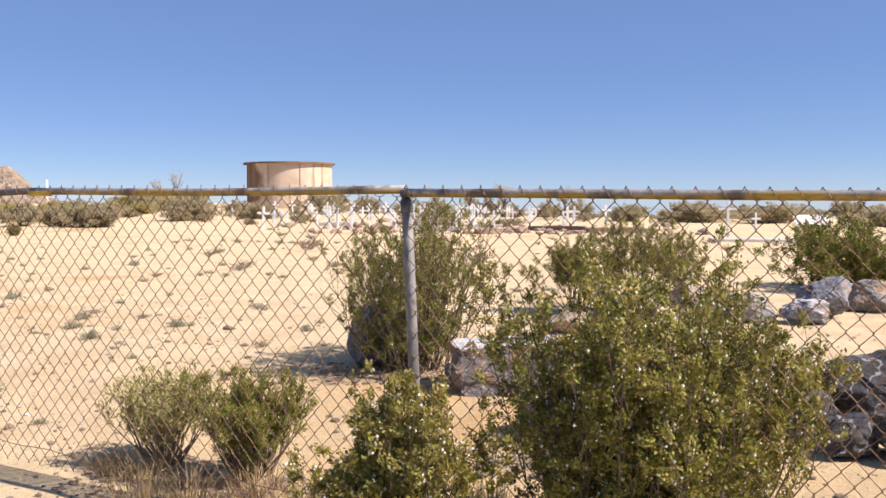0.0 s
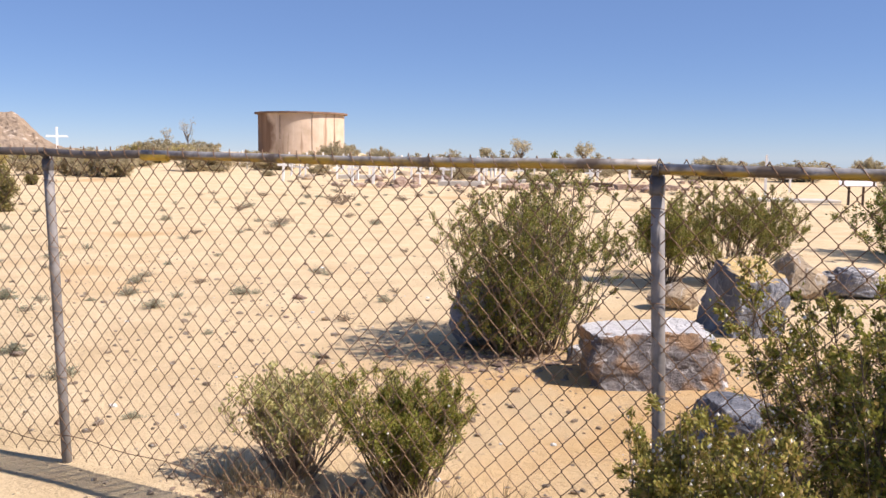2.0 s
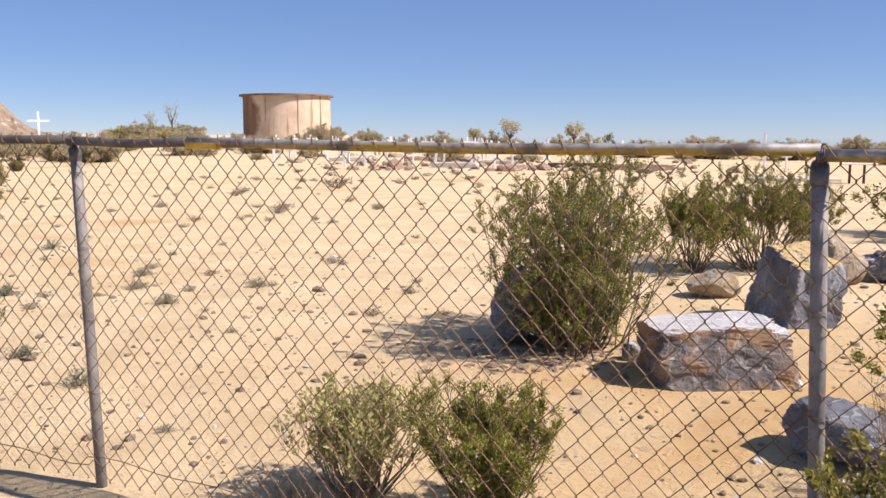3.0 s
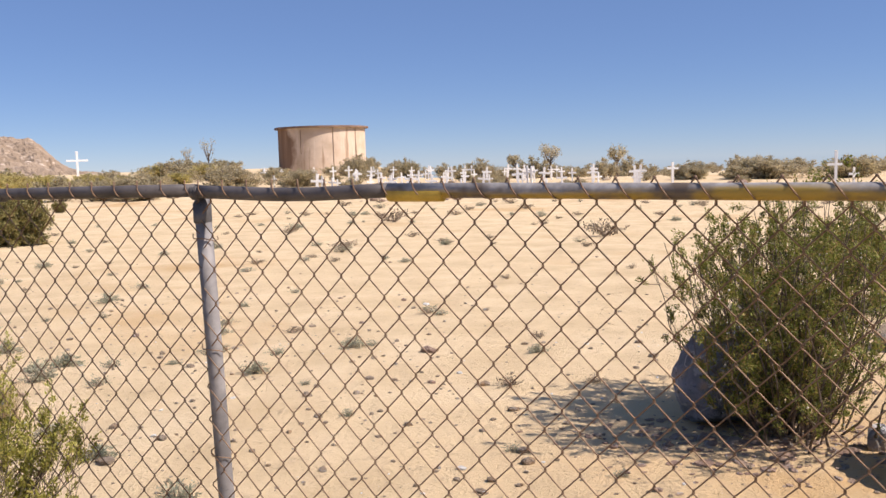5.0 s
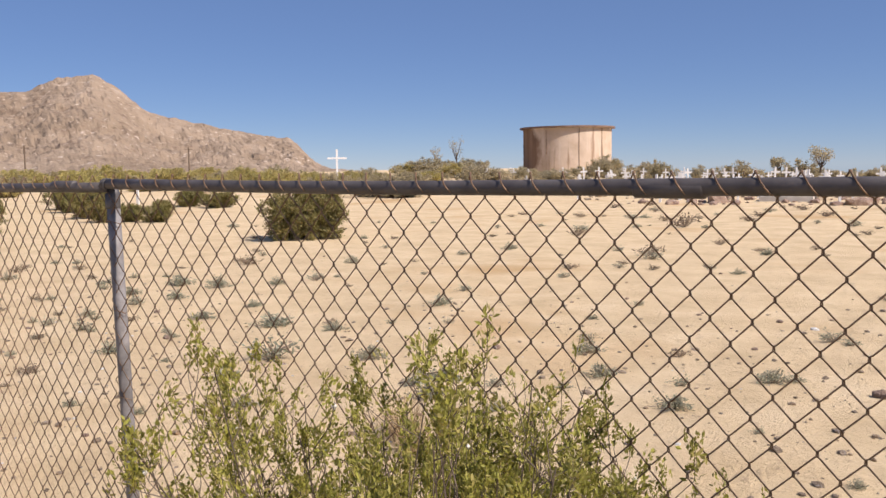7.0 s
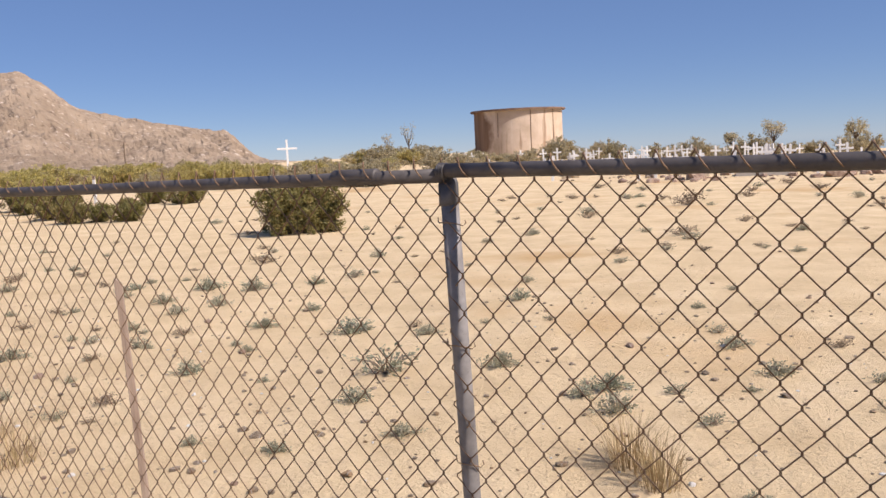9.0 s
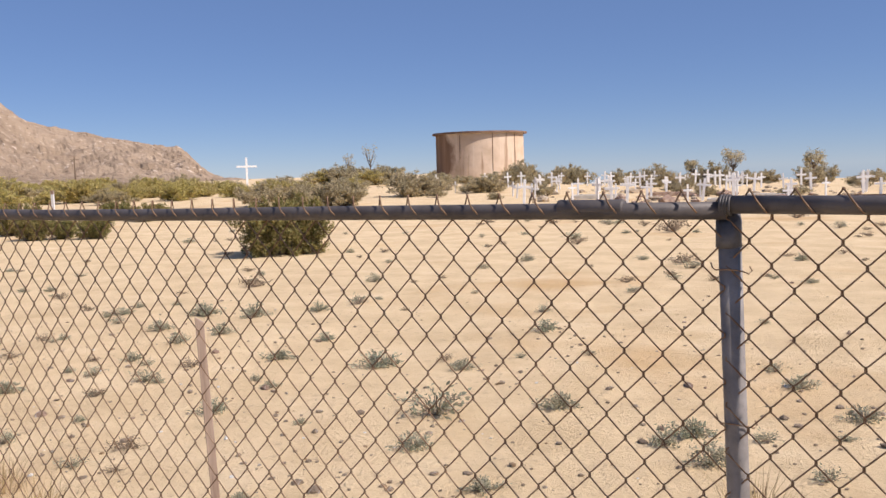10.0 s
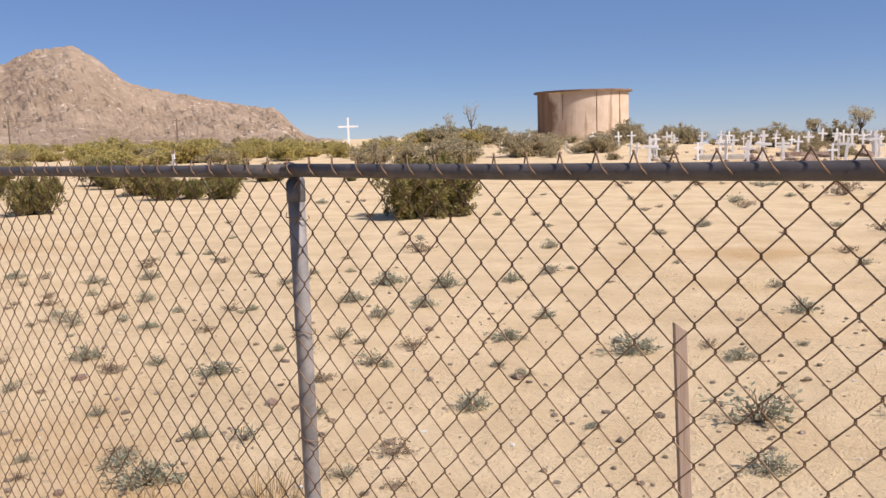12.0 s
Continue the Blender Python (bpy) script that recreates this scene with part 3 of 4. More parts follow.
boulder(0.58, 7.30, (1.06, 0.68, 0.66), 3, ROCK_BLOCK, "square brown and grey boulder with a white top", 4, 9, 0.07, (1, -1), 0.66, 0.10, level=5)
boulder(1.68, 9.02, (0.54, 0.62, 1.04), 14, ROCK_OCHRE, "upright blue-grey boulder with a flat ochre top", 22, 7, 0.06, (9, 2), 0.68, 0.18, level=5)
boulder(1.0, 5.95, (0.72, 0.50, 0.40), 21, ROCK, "low domed grey boulder with pale veins", -20, 8, 0.07, (0, 8), 0, 0.10)
boulder(-0.48, 8.32, (0.82, 0.66, 0.66), 5, ROCK, "rounded grey boulder under a creosote bush", 30, 6, 0.04, (0, 0), 0, 0.10)
boulder(3.42, 11.25, (0.74, 0.52, 0.42), 31, ROCK_PALE_TOP, "rough pale grey boulder in a row", 10, 14, 0.12)
boulder(4.10, 11.15, (0.56, 0.46, 0.36), 33, ROCK_PALE_TOP, "low brown-grey boulder with a pale top", -15, 14, 0.11)
boulder(4.52, 11.75, (0.82, 0.7, 0.58), 36, ROCK, "tall grey boulder with a tan face", 35, 22, 0.09)
boulder(5.35, 12.45, (0.85, 0.62, 0.52), 39, ROCK_WARM, "rust-brown boulder at the end of a row", 0, 20, 0.1)
boulder(2.80, 11.15, (0.62, 0.55, 0.58), 42, ROCK_TAN, "small tan sandstone boulder", 15, 8, 0.07)
boulder(2.95, 6.25, (0.86, 0.62, 0.56), 45, ROCK_DARK, "large dark angular boulder close to the fence", 12, 16, 0.09)
boulder(2.46, 6.04, (0.46, 0.42, 0.46), 48, ROCK_DARK, "dark angular boulder beside a larger one", -10, 16, 0.09)
boulder(2.58, 5.70, (0.40, 0.32, 0.30), 51, ROCK_DARK, "small dark broken boulder", 40, 10, 0.09)
boulder(2.94, 5.6, (0.62, 0.45, 0.46), 54, ROCK_DARK, "dark boulder with a pale edge", 5, 16, 0.09)
boulder(2.78, 7.55, (0.34, 0.28, 0.20), 57, ROCK_PALE_TOP, "small pale stone on the sand", 5, 8, 0.06)
boulder(1.25, 10.1, (0.55, 0.42, 0.34), 60, ROCK_TAN, "low tan boulder lying behind the others", 25, 8, 0.06)
boulder(0.12, 7.72, (0.16, 0.13, 0.17), 63, ROCK_PALE_TOP, "small grey stone beside a boulder", 5, 7, 0.06, sink=0.02, level=3)


# the bushes near the fence
shrub("creosote_bush", -0.22, 8.10, "large olive-green creosote bush growing over a boulder", "bush", seed=11, radius=1.05, height=1.5, stems=110, twigs=13, leaves=100000, leaf=0.0135, leaf_mat=LEAF, clear=0.15, seeds=250, lobe_count=13, dome=0.62, ragged=0.34, upright=0.7, width=0.2, spread=0.25, twig=0.8)
shrub("creosote_bush", 2.2, 12.1, "olive-green creosote bush behind the boulders", "bush", seed=12, radius=1.05, height=1.25, stems=70, twigs=11, leaves=46000, leaf=0.018, leaf_mat=LEAF, clear=0.5, dome=0.7, ragged=0.4, upright=1.2, width=0.2)
shrub("creosote_bush", 1.45, 11.9, "green creosote bush beside another bush", "bush", seed=13, radius=0.60, height=1.05, stems=40, twigs=11, leaves=26000, leaf=0.018, leaf_mat=LEAF_BRIGHT, clear=0.5, lobe_count=5, dome=0.6, ragged=0.4, upright=1.2, width=0.2)
shrub("creosote_bush", 6.25, 15.2, "broad dark green bush behind a row of boulders", "bush", seed=14, radius=1.55, height=1.28, stems=90, twigs=12, leaves=42000, leaf=0.034, leaf_mat=LEAF, clear=0.15, spread=0.35, ragged=0.45)
shrub("creosote_bush", -0.82, 5.20, "small bright green bush close behind the fence", "bush", seed=15, radius=0.33, height=0.66, stems=70, twigs=11, leaves=50000, leaf=0.0125, leaf_mat=LEAF_BRIGHT, clear=0.4, seeds=120, upright=1.6, lobe_count=5, dome=0.35, ragged=0.4, width=0.15, twig=0.9)
shrub("broom_bush", -1.42, 5.40, "sparse pale green broom bush with bare stems", "bush", seed=16, radius=0.33, height=0.58, stems=80, twigs=8, leaves=9000, leaf=0.017, leaf_mat=LEAF_PALE, wood=DEAD, clear=0.45, upright=1.3, lobe_count=5, dome=0.4)
shrub("creosote_bush", 1.18, 4.06, "dense green creosote bush full of white seed balls", "bush", seed=17, radius=0.82, height=1.40, stems=190, twigs=20, leaves=190000, leaf=0.0135, leaf_mat=LEAF_BRIGHT, clear=0.2, seeds=5200, lobe_count=17, width=0.27, dome=0.42, ragged=0.3, twig=0.55, spread=0.3, stem_r=0.005)
shrub("creosote_bush", 0.20, 3.66, "low green creosote bush with white seed balls", "bush", seed=18, radius=0.4, height=0.95, stems=70, twigs=18, leaves=80000, leaf=0.0125, leaf_mat=LEAF_BRIGHT, clear=0.25, seeds=1900, lobe_count=7, width=0.27, dome=0.6, ragged=0.4, twig=0.6, spread=0.25, stem_r=0.005)
shrub("creosote_bush", -3.92, 5.36, "yellow-green creosote bush with upright twigs before the fence", "bush", seed=19, radius=0.88, height=1.36, stems=270, twigs=14, leaves=230000, leaf=0.0098, leaf_mat=LEAF_YELLOW, clear=0.3, seeds=350, upright=1.8, lobe_count=15, width=0.22, dome=0.62, ragged=0.34, twig=0.7, stem_r=0.005)
shrub("dead_bush", 1.05, 5.55, "dead grey-brown twig bush without leaves", "bush", seed=20, radius=0.42, height=0.6, stems=70, twigs=16, leaves=300, leaf=0.010, leaf_mat=WEED_DRY, wood=DEAD, clear=0.2, upright=0.3, stem_r=0.004)
shrub("round_bush", -13.6, 21.3, "lone rounded dark green bush standing on open sand", "bush", seed=21, radius=1.05, height=1.16, stems=110, twigs=13, leaves=44000, leaf=0.045, leaf_mat=LEAF_DULL, clear=0.0, upright=0.7, spread=0.6, ragged=0.3, dome=0.75)

# ---- scrub on the open plain ----
def far_shrub(x, y, source, s, turn):
    return copy_thing(source, pose(x, y, ground_z(x, y) - 0.02, 0, 0, turn) @ Matrix.Diagonal((s[0], s[0], s[1], 1)))


MID = [(-22.95, 24.95, 0.62, 0.72), (-22.2, 25.4, 0.60, 0.62), (-21.2, 25.5, 0.62, 0.66), (-23.6, 21.1, 0.85, 1.0), (-28.5, 29.2, 0.8, 0.9), (-24.7, 30.0, 0.4, 0.5), (-26.2, 33.5, 0.9, 0.75),
       (-24.2, 33.0, 0.9, 0.7), (-20.8, 32.5, 0.35, 0.45), (-19.3, 33.5, 0.35, 0.45), (-30.0, 31.0, 1.2, 1.0), (-31.5, 27.0, 1.1, 1.1)]
sources = []
for n, (mat, name, label) in enumerate(((LEAF_DULL, "desert_shrub", "dark green desert shrub on open sand"), (LEAF_FAR, "desert_shrub", "grey-brown desert shrub in the distance"), (LEAF_OLIVE, "desert_shrub", "olive yellow desert shrub in the distance"), (LEAF_FAR, "desert_shrub", "sparse grey-brown desert shrub in the distance"))):
    x, y = ((-24.9, 26.8), (-22.4, 42.3), (-38.0, 52.0), (-19.0, 53.5))[n]
    sources.append(shrub(name, x, y, label, "shrub", "scrub on the plain", seed=70 + n, radius=1.0, height=1.0, stems=60 if n < 3 else 34, twigs=9, leaves=(13000, 12000, 12500, 5000)[n], leaf=0.05, spread=0.22, leaf_mat=mat, clear=0.12 if n < 3 else 0.35, upright=0.7, stem_r=0.012))
for x, y, r, h in MID:
    far_shrub(x, y, sources[0], (r, h), 137 * x)
rnd = random.Random(5)
FAR = [(-20.5, 42.5, 2.2, 1.7), (-24.6, 42.8, 2.0, 1.5), (-19.9, 53.0, 2.5, 1.9), (-16.5, 57.0, 1.8, 1.5), (-11.9, 50.5, 1.3, 0.95), (-13.0, 82.0, 1.8, 2.0), (-23.0, 80.0, 1.6, 0.9), (-27.5, 88.0, 2.6, 1.1),
       (-19.3, 90.0, 2.4, 2.7), (-32.0, 84.0, 3.5, 2.4), (-37.0, 86.0, 4.0, 2.6), (-9.0, 74.0, 1.6, 1.6), (3.0, 62.0, 1.4, 1.8), (8.0, 58.0, 2.0, 1.5), (12.0, 56.0, 3.0, 1.7), (16.0, 54.0, 2.6, 1.6), (20.0, 48.0, 2.4, 1.4), (24.0, 46.0, 2.6, 1.5)]
for x, y, r, h in FAR:
    far_shrub(x, y, sources[1 + rnd.randrange(3) % 2 * 2], (r * 0.9, h * 0.72), rnd.uniform(0, 360))
for k in range(78):
    a, r = radians(rnd.uniform(12, 62)), rnd.uniform(52, 150)
    x, y = -6 - r * math.sin(a), 5 + r * math.cos(a)
    s = rnd.uniform(1.2, 2.6)
    if math.hypot(x + 25.3, y - 99) > 9 and not 23.2 < math.degrees(a) < 30:
        far_shrub(x, y, sources[rnd.choice((1, 2, 2, 2, 3)) if math.degrees(a) > 26 else rnd.choice((1, 1, 2, 3))], (s, s * rnd.uniform(0.42, 0.72)), rnd.uniform(0, 360))
for k in range(46):
    a, r = radians(rnd.uniform(30.5, 62)), rnd.uniform(48, 110)
    s = rnd.uniform(0.9, 1.8)
    x, y = -6 - r * math.sin(a), 5 + r * math.cos(a)
    far_shrub(x, y, sources[rnd.choice((2, 2, 3))], (s, s * rnd.uniform(0.55, 0.85)), rnd.uniform(0, 360))
for k in range(20):
    deg = rnd.uniform(22.6, 30.6)
    a, r = radians(deg), rnd.uniform(56, 74)
    x, y = -6 - r * math.sin(a), 5 + r * math.cos(a)
    s = rnd.uniform(0.8, 1.5)
    far_shrub(x, y, sources[rnd.choice((1, 2, 2, 3))], (s, rnd.uniform(0.35, 0.5) if abs(deg - 26.7) < 0.9 else rnd.uniform(0.6, 1.15)), rnd.uniform(0, 360))
for k in range(46):
    a, r = radians(rnd.uniform(-38, 13)), rnd.uniform(72, 92)
    x, y = -2 - r * math.sin(a), 3 + r * math.cos(a)
    s = rnd.uniform(1.0, 2.2)
    if math.hypot(x + 25.3, y - 99) > 9:
        far_shrub(x, y, sources[rnd.choice((1, 3, 3, 3))], (s, rnd.uniform(0.6, 1.7)), rnd.uniform(0, 360))
for k in range(32):
    a, r = radians(rnd.uniform(-36, 12)), rnd.uniform(110, 220)
    x, y = -2 - r * math.sin(a), 3 + r * math.cos(a)
    s = rnd.uniform(1.4, 3.2)
    far_shrub(x, y, sources[rnd.choice((1, 3, 3))], (s, s * rnd.uniform(0.6, 0.9)), rnd.uniform(0, 360))


def far_tree(x, y, height, width, seed, label, leaves=70):
    ob = base("tree", pose(x, y, ground_z(x, y)), label, "tree", "far trees")
    r = np.random.RandomState(seed)
    v, f, tips = [], [], []
    lean = r.normal(0, 0.05 * height, 2)
    trunk = [(0, 0, -0.1), (lean[0] * 0.4, lean[1] * 0.4, height * 0.3), (lean[0], lean[1], height * 0.6)]
    tube(v, f, trunk, [0.09, 0.07, 0.05], 6)
    for _ in range(13):
        a, u = r.uniform(0, 6.28), r.uniform(0.3, 1)
        s = Vector(trunk[1]).lerp(Vector(trunk[2]), u)
        e = Vector((math.cos(a) * width * r.uniform(0.25, 0.5), math.sin(a) * width * r.uniform(0.25, 0.5), height * r.uniform(0.62, 0.95)))
        tube(v, f, [s, s.lerp(e, 0.5) + Vector((0, 0, -0.06 * height)), e], [0.035, 0.025, 0.01], 4)
        tips.append(e)
    part_of("trunk", mesh_of("trunk", v, f, TWIG), ob)
    lv, lf = [], []
    for e in tips:
        for _ in range(leaves):
            c = e + Vector(r.normal(0, 0.11, 3)) * width
            d = Vector(r.normal(0, 1, 3)).normalized() * 0.10
            q = d.orthogonal() * 0.4
            n = len(lv)
            lv += [c, c + d * 0.5 + q, c + d, c + d * 0.5 - q]
            lf.append((n, n + 1, n + 2, n + 3))
    part_of("crown", mesh_of("crown", lv, lf, LEAF_FAR), ob)


far_tree(-0.5, 76, 2.7, 1.6, 1, "small sparse desert tree with a flat crown")
far_tree(4.6, 70, 2.4, 1.3, 2, "small dark desert tree leaning in the distance")
far_tree(-3.4, 78, 2.1, 1.1, 3, "thin desert tree among the far crosses")
far_tree(-34.5, 88, 3.9, 1.5, 4, "tall thin bare desert tree near the tank", 14)
far_tree(-37.5, 90, 3.0, 1.3, 6, "thin bare desert tree in the scrub", 14)

# ---- water tank ----
def ring(bm, radius, z0, z1, segments=72, inner=None):
    """An upright round wall, closed by a ring on top if inner is given."""
    low = [bm.verts.new((radius * math.cos(2 * math.pi * k / segments), radius * math.sin(2 * math.pi * k / segments), z0)) for k in range(segments)]
    high = [bm.verts.new((v.co.x, v.co.y, z1)) for v in low]
    for k in range(segments):
        bm.faces.new((low[k], low[(k + 1) % segments], high[(k + 1) % segments], high[k]))
    if inner is not None:
        for z, loop, flip in ((z1, high, False), (z0, low, True)):
            inn = [bm.verts.new((inner * v.co.x / radius, inner * v.co.y / radius, z)) for v in loop]
            for k in range(segments):
                q = (loop[k], loop[(k + 1) % segments], inn[(k + 1) % segments], inn[k])
                bm.faces.new(q[::-1] if flip else q)


TANK_AT = (-25.4, 99.0)
tank = base("water_tank", pose(*TANK_AT, 1.08), "large round tan water tank with a rusty rim and stained walls", "water tank")
bm = bmesh.new()
ring(bm, 4.86, -0.5, 4.72, 96)
part("body", bm, TANK, tank, "tan stained plaster wall with shade painted in on its left", True)
bm = bmesh.new()
ring(bm, 5.24, 4.72, 4.90, 96, 4.7)
part("rim", bm, TANK_RIM, tank, "rusty brown overhanging rim")
bm = bmesh.new()
bmesh.ops.create_cone(bm, segments=96, radius1=5.15, radius2=0.3, depth=0.14, cap_ends=True, matrix=Matrix.Translation((0, 0, 4.97)))
part("roof", bm, TANK_RIM, tank, "low rusty conical roof")
# Thin added bars stand in for dark vertical streaks on the wall.
for k, ang in enumerate((-104, -62, -28)):
    bm = bmesh.new()
    box(bm, (0.06, 0.06, 4.6 if k else 2.6), (4.88, 0, 2.35 if k else 3.2), 0.02, )
    bmesh.ops.rotate(bm, verts=bm.verts, cent=(0, 0, 0), matrix=Matrix.Rotation(radians(ang), 3, "Z"))
    part("streak_bar", bm, TANK_RIM, tank, "thin rust-brown bar drawn for a dark vertical streak")


# ---- cemetery ----
def cross(height, arm, thick, label, group):
    ob = base("cross", Matrix(), label, "cross", group)
    bm = box(bmesh.new(), (thick, thick * 0.7, height + 0.15), (0, 0, height / 2 - 0.075), thick * 0.08)
    part("upright", bm, WHITE, ob)
    bm = box(bmesh.new(), (arm, thick * 0.55, thick * 0.95), (0, -thick * 0.12, height * 0.70), thick * 0.08)
    part("crossbar", bm, WHITE, ob)
    return ob


def stand(ob, x, y, turn, lean=0.0):
    ob.matrix_world = pose(x, y, ground_z(x, y), 0, lean, turn)


stand(cross(2.95, 1.95, 0.19, "tall white wooden cross standing on a low rise", ""), -45.2, 82.0, 24)
stand(cross(1.62, 0.72, 0.09, "slim white cross standing behind a pale slab", ""), 8.8, 34.6, -4)
small = cross(1.0, 0.52, 0.105, "small white wooden grave cross in the sand", "white grave crosses")
stand(small, -7.7, 38.9, 0)
CROSSES = [(-27.8, 85.2), (-24.9, 81.1), (-18.4, 57.4), (-19.2, 70.8), (-17.5, 64.8), (-16.6, 66.5), (-16.2, 70.0), (-13.0, 48.3), (-11.9, 47.2), (-15.5, 76.7), (-10.0, 49.6), (-14.3, 80.0), (-9.2, 66.1),
           (-8.7, 45.4), (-7.9, 45.7), (-7.9, 65.2), (-7.3, 56.5), (-9.4, 56.9), (-6.3, 48.5), (-7.1, 60.2), (-3.6, 65.5), (-4.0, 47.5), (-1.7, 60.6), (-2.3, 47.9), (-11.9, 46.0), (-11.6, 41.7), (-22.4, 68.0),
           (-25.1, 69.6), (-6.4, 42.8), (3.0, 43.5), (-4.1, 42.9), (-1.2, 38.8), (-4.8, 39.7), (-7.2, 41.4), (-0.4, 43.9), (1.5, 47.1), (11.3, 40.0)]
rnd = random.Random(9)
for k in range(46):
    CROSSES.append((rnd.uniform(-14, 6), rnd.triangular(44, 80, 60)))
for x, y in CROSSES:
    s = rnd.uniform(0.72, 1.15)
    copy_thing(small, pose(x, y, ground_z(x, y), 0, rnd.gauss(0, 2.2), rnd.gauss(4, 12)) @ Matrix.Diagonal((s * rnd.uniform(0.85, 1.15), s, s, 1)))

for k in range(36):
    x, y = rnd.uniform(-20, 16), rnd.uniform(46, 80)
    s = rnd.uniform(0.35, 0.8)
    far_shrub(x, y, sources[rnd.choice((1, 3, 3))], (s, s * rnd.uniform(0.6, 0.9)), rnd.uniform(0, 360))

slab = box(bmesh.new(), (2.9, 1.3, 0.16), (0, 0, 0.03), 0.03)
ob = part("grave_slab", slab, CONCRETE, None)
ob.matrix_world = pose(9.2, 32.6, ground_z(9.2, 32.6), 0, 0, -2)
tagged(ob, "low white concrete grave slab on the sand", "grave")

sign = base("information_sign", pose(10.7, 30.9, ground_z(10.7, 30.9), 0, 0, -8), "tilted pale information panel on two dark posts", "sign")
for dx in (-0.22, 0.22):
    part("leg", box(bmesh.new(), (0.07, 0.07, 0.85), (dx, 0, 0.36), 0.008), BROWN_STEEL, sign, "dark brown post")
part("panel", box(bmesh.new(), (1.12, 0.62, 0.04), (0, 0, 0.80), 0.01, Matrix.Rotation(radians(32), 4, "X")), PANEL, sign, "pale tilted panel")


def grave_frame(x, y, w, d, turn, mat, label):
    ob = base("grave_border", pose(x, y, ground_z(x, y), 0, 0, turn), label, "grave", "grave borders")
    for sx, sy, px, py in ((w, 0.14, 0, -d / 2), (w, 0.14, 0, d / 2), (0.14, d - 0.142, -w / 2 + 0.07, 0), (0.14, d - 0.142, w / 2 - 0.07, 0)):
        part("kerb", box(bmesh.new(), (sx, sy, 0.26), (px, py, 0.05), 0.02), mat, ob)


grave_frame(2.6, 42.6, 2.6, 1.4, 3, BROWN_STEEL, "dark timber grave border round sand")
grave_frame(-3.0, 41.0, 2.0, 1.2, -4, CONCRETE, "pale concrete grave border round sand")
grave_frame(-9.0, 47.5, 2.2, 1.3, 2, CONCRETE, "pale concrete grave border round sand")
grave_frame(-5.5, 50.0, 2.0, 1.2, 6, REDSTONE, "red-brown stone grave border")
grave_frame(5.2, 40.5, 2.6, 1.4, 0, REDSTONE, "red-brown stone grave border")
grave_frame(-1.0, 46.5, 1.9, 1.2, 0, CONCRETE, "pale concrete grave border round sand")


def stones(name, count, place, size, mat, label, seed, flat=0.6):
    """Many loose stones in one mesh."""
    r = np.random.RandomState(seed)
    bm = bmesh.new()
    bmesh.ops.create_icosphere(bm, subdivisions=1, radius=1)
    unit = np.array([v.co[:] for v in bm.verts])
    tri = np.array([[v.index for v in q.verts] for q in bm.faces])
    bm.free()
    vs, fs = [], []
    for k in range(count):
        x, y = place(r)
        s = size * r.gamma(2.0, 0.5)
        v = unit * (1 + r.uniform(-0.25, 0.25, (len(unit), 1))) * s * np.array([r.uniform(0.7, 1.3), r.uniform(0.7, 1.3), flat])
        a = r.uniform(0, 6.28)
        v = np.stack([v[:, 0] * math.cos(a) - v[:, 1] * math.sin(a), v[:, 0] * math.sin(a) + v[:, 1] * math.cos(a), v[:, 2]], 1)
        vs.append(v + (x, y, ground_z(x, y) + s * flat * 0.3))
        fs.append(tri + k * len(unit))
    ob = new(name, mesh_of(name, np.concatenate(vs).tolist(), np.concatenate(fs).tolist(), mat))
    return tagged(ob, label, "stones", kind="stuff")


stones("grave_stones", 220, lambda r: (r.uniform(-9, 9), r.choice((37.5, 39.3, 41.8, 44.6, 48.0)) + r.normal(0, 0.25)), 0.13, REDSTONE, "rows of red-brown stones round old graves", 3)
stones("grave_rubble", 160, lambda r: (r.uniform(-12, 4), r.uniform(40, 60)), 0.11, ROCK_TAN, "scattered pale rubble among the graves", 4)
stones("loose_pebbles", 5200, lambda r: (r.uniform(-13, 4.5), 4.4 + 12 * r.beta(1.0, 2.6)), 0.0105, PEBBLE, "small loose pebbles scattered on the sand", 5)
stones("pale_pebbles", 260, lambda r: (r.uniform(-13, 3.5), 5.0 + 8 * r.beta(1.0, 2.0)), 0.011, CHALK, "small white pebbles scattered on the sand", 6)
stones("dirt_clods", 130, lambda r: (r.uniform(-13, 3.5), 5.2 + 14 * r.beta(1.0, 1.8)), 0.02, REDSTONE, "small dark clods and chips on the sand", 7)

stones("leaf_litter", 900, lambda r: (r.normal(-0.35, 0.5), r.normal(7.85, 0.28)), 0.014, REDSTONE, "brown leaf litter and twigs under a bush", 8, 0.3)
stones("dry_litter", 700, lambda r: (r.normal(-1.05, 0.42), r.normal(5.0, 0.16)), 0.013, REDSTONE, "brown dry litter at the foot of the fence", 9, 0.3)

marker = base("marker_post", pose(-29.9, 34.7, ground_z(-29.9, 34.7)), "thin white marker post with a red top", "post")
part("shaft", box(bmesh.new(), (0.14, 0.05, 1.3), (0, 0, 0.55), 0.01), WHITE, marker)
part("tip", box(bmesh.new(), (0.145, 0.055, 0.16), (0, 0, 1.12), 0.01), REDSTONE, marker, "red tip")


def utility_pole(az, r, height):
    x, y = -7.2 - r * math.sin(radians(az)), 5 + r * math.cos(radians(az))
    ob = base("utility_pole", pose(x, y, 0, 0, 0, az + 20), "wooden utility pole far off below the mountain", "utility pole", "utility poles")
    v, f = [], []
    tube(v, f, [(0, 0, -1), (0, 0, height)], [0.22, 0.15], 8)
    part_of("pole", mesh_of("pole", v, f, POLE), ob)
    part("crossarm", box(bmesh.new(), (2.4, 0.12, 0.16), (0, -0.2, height * 0.93)), POLE, ob)


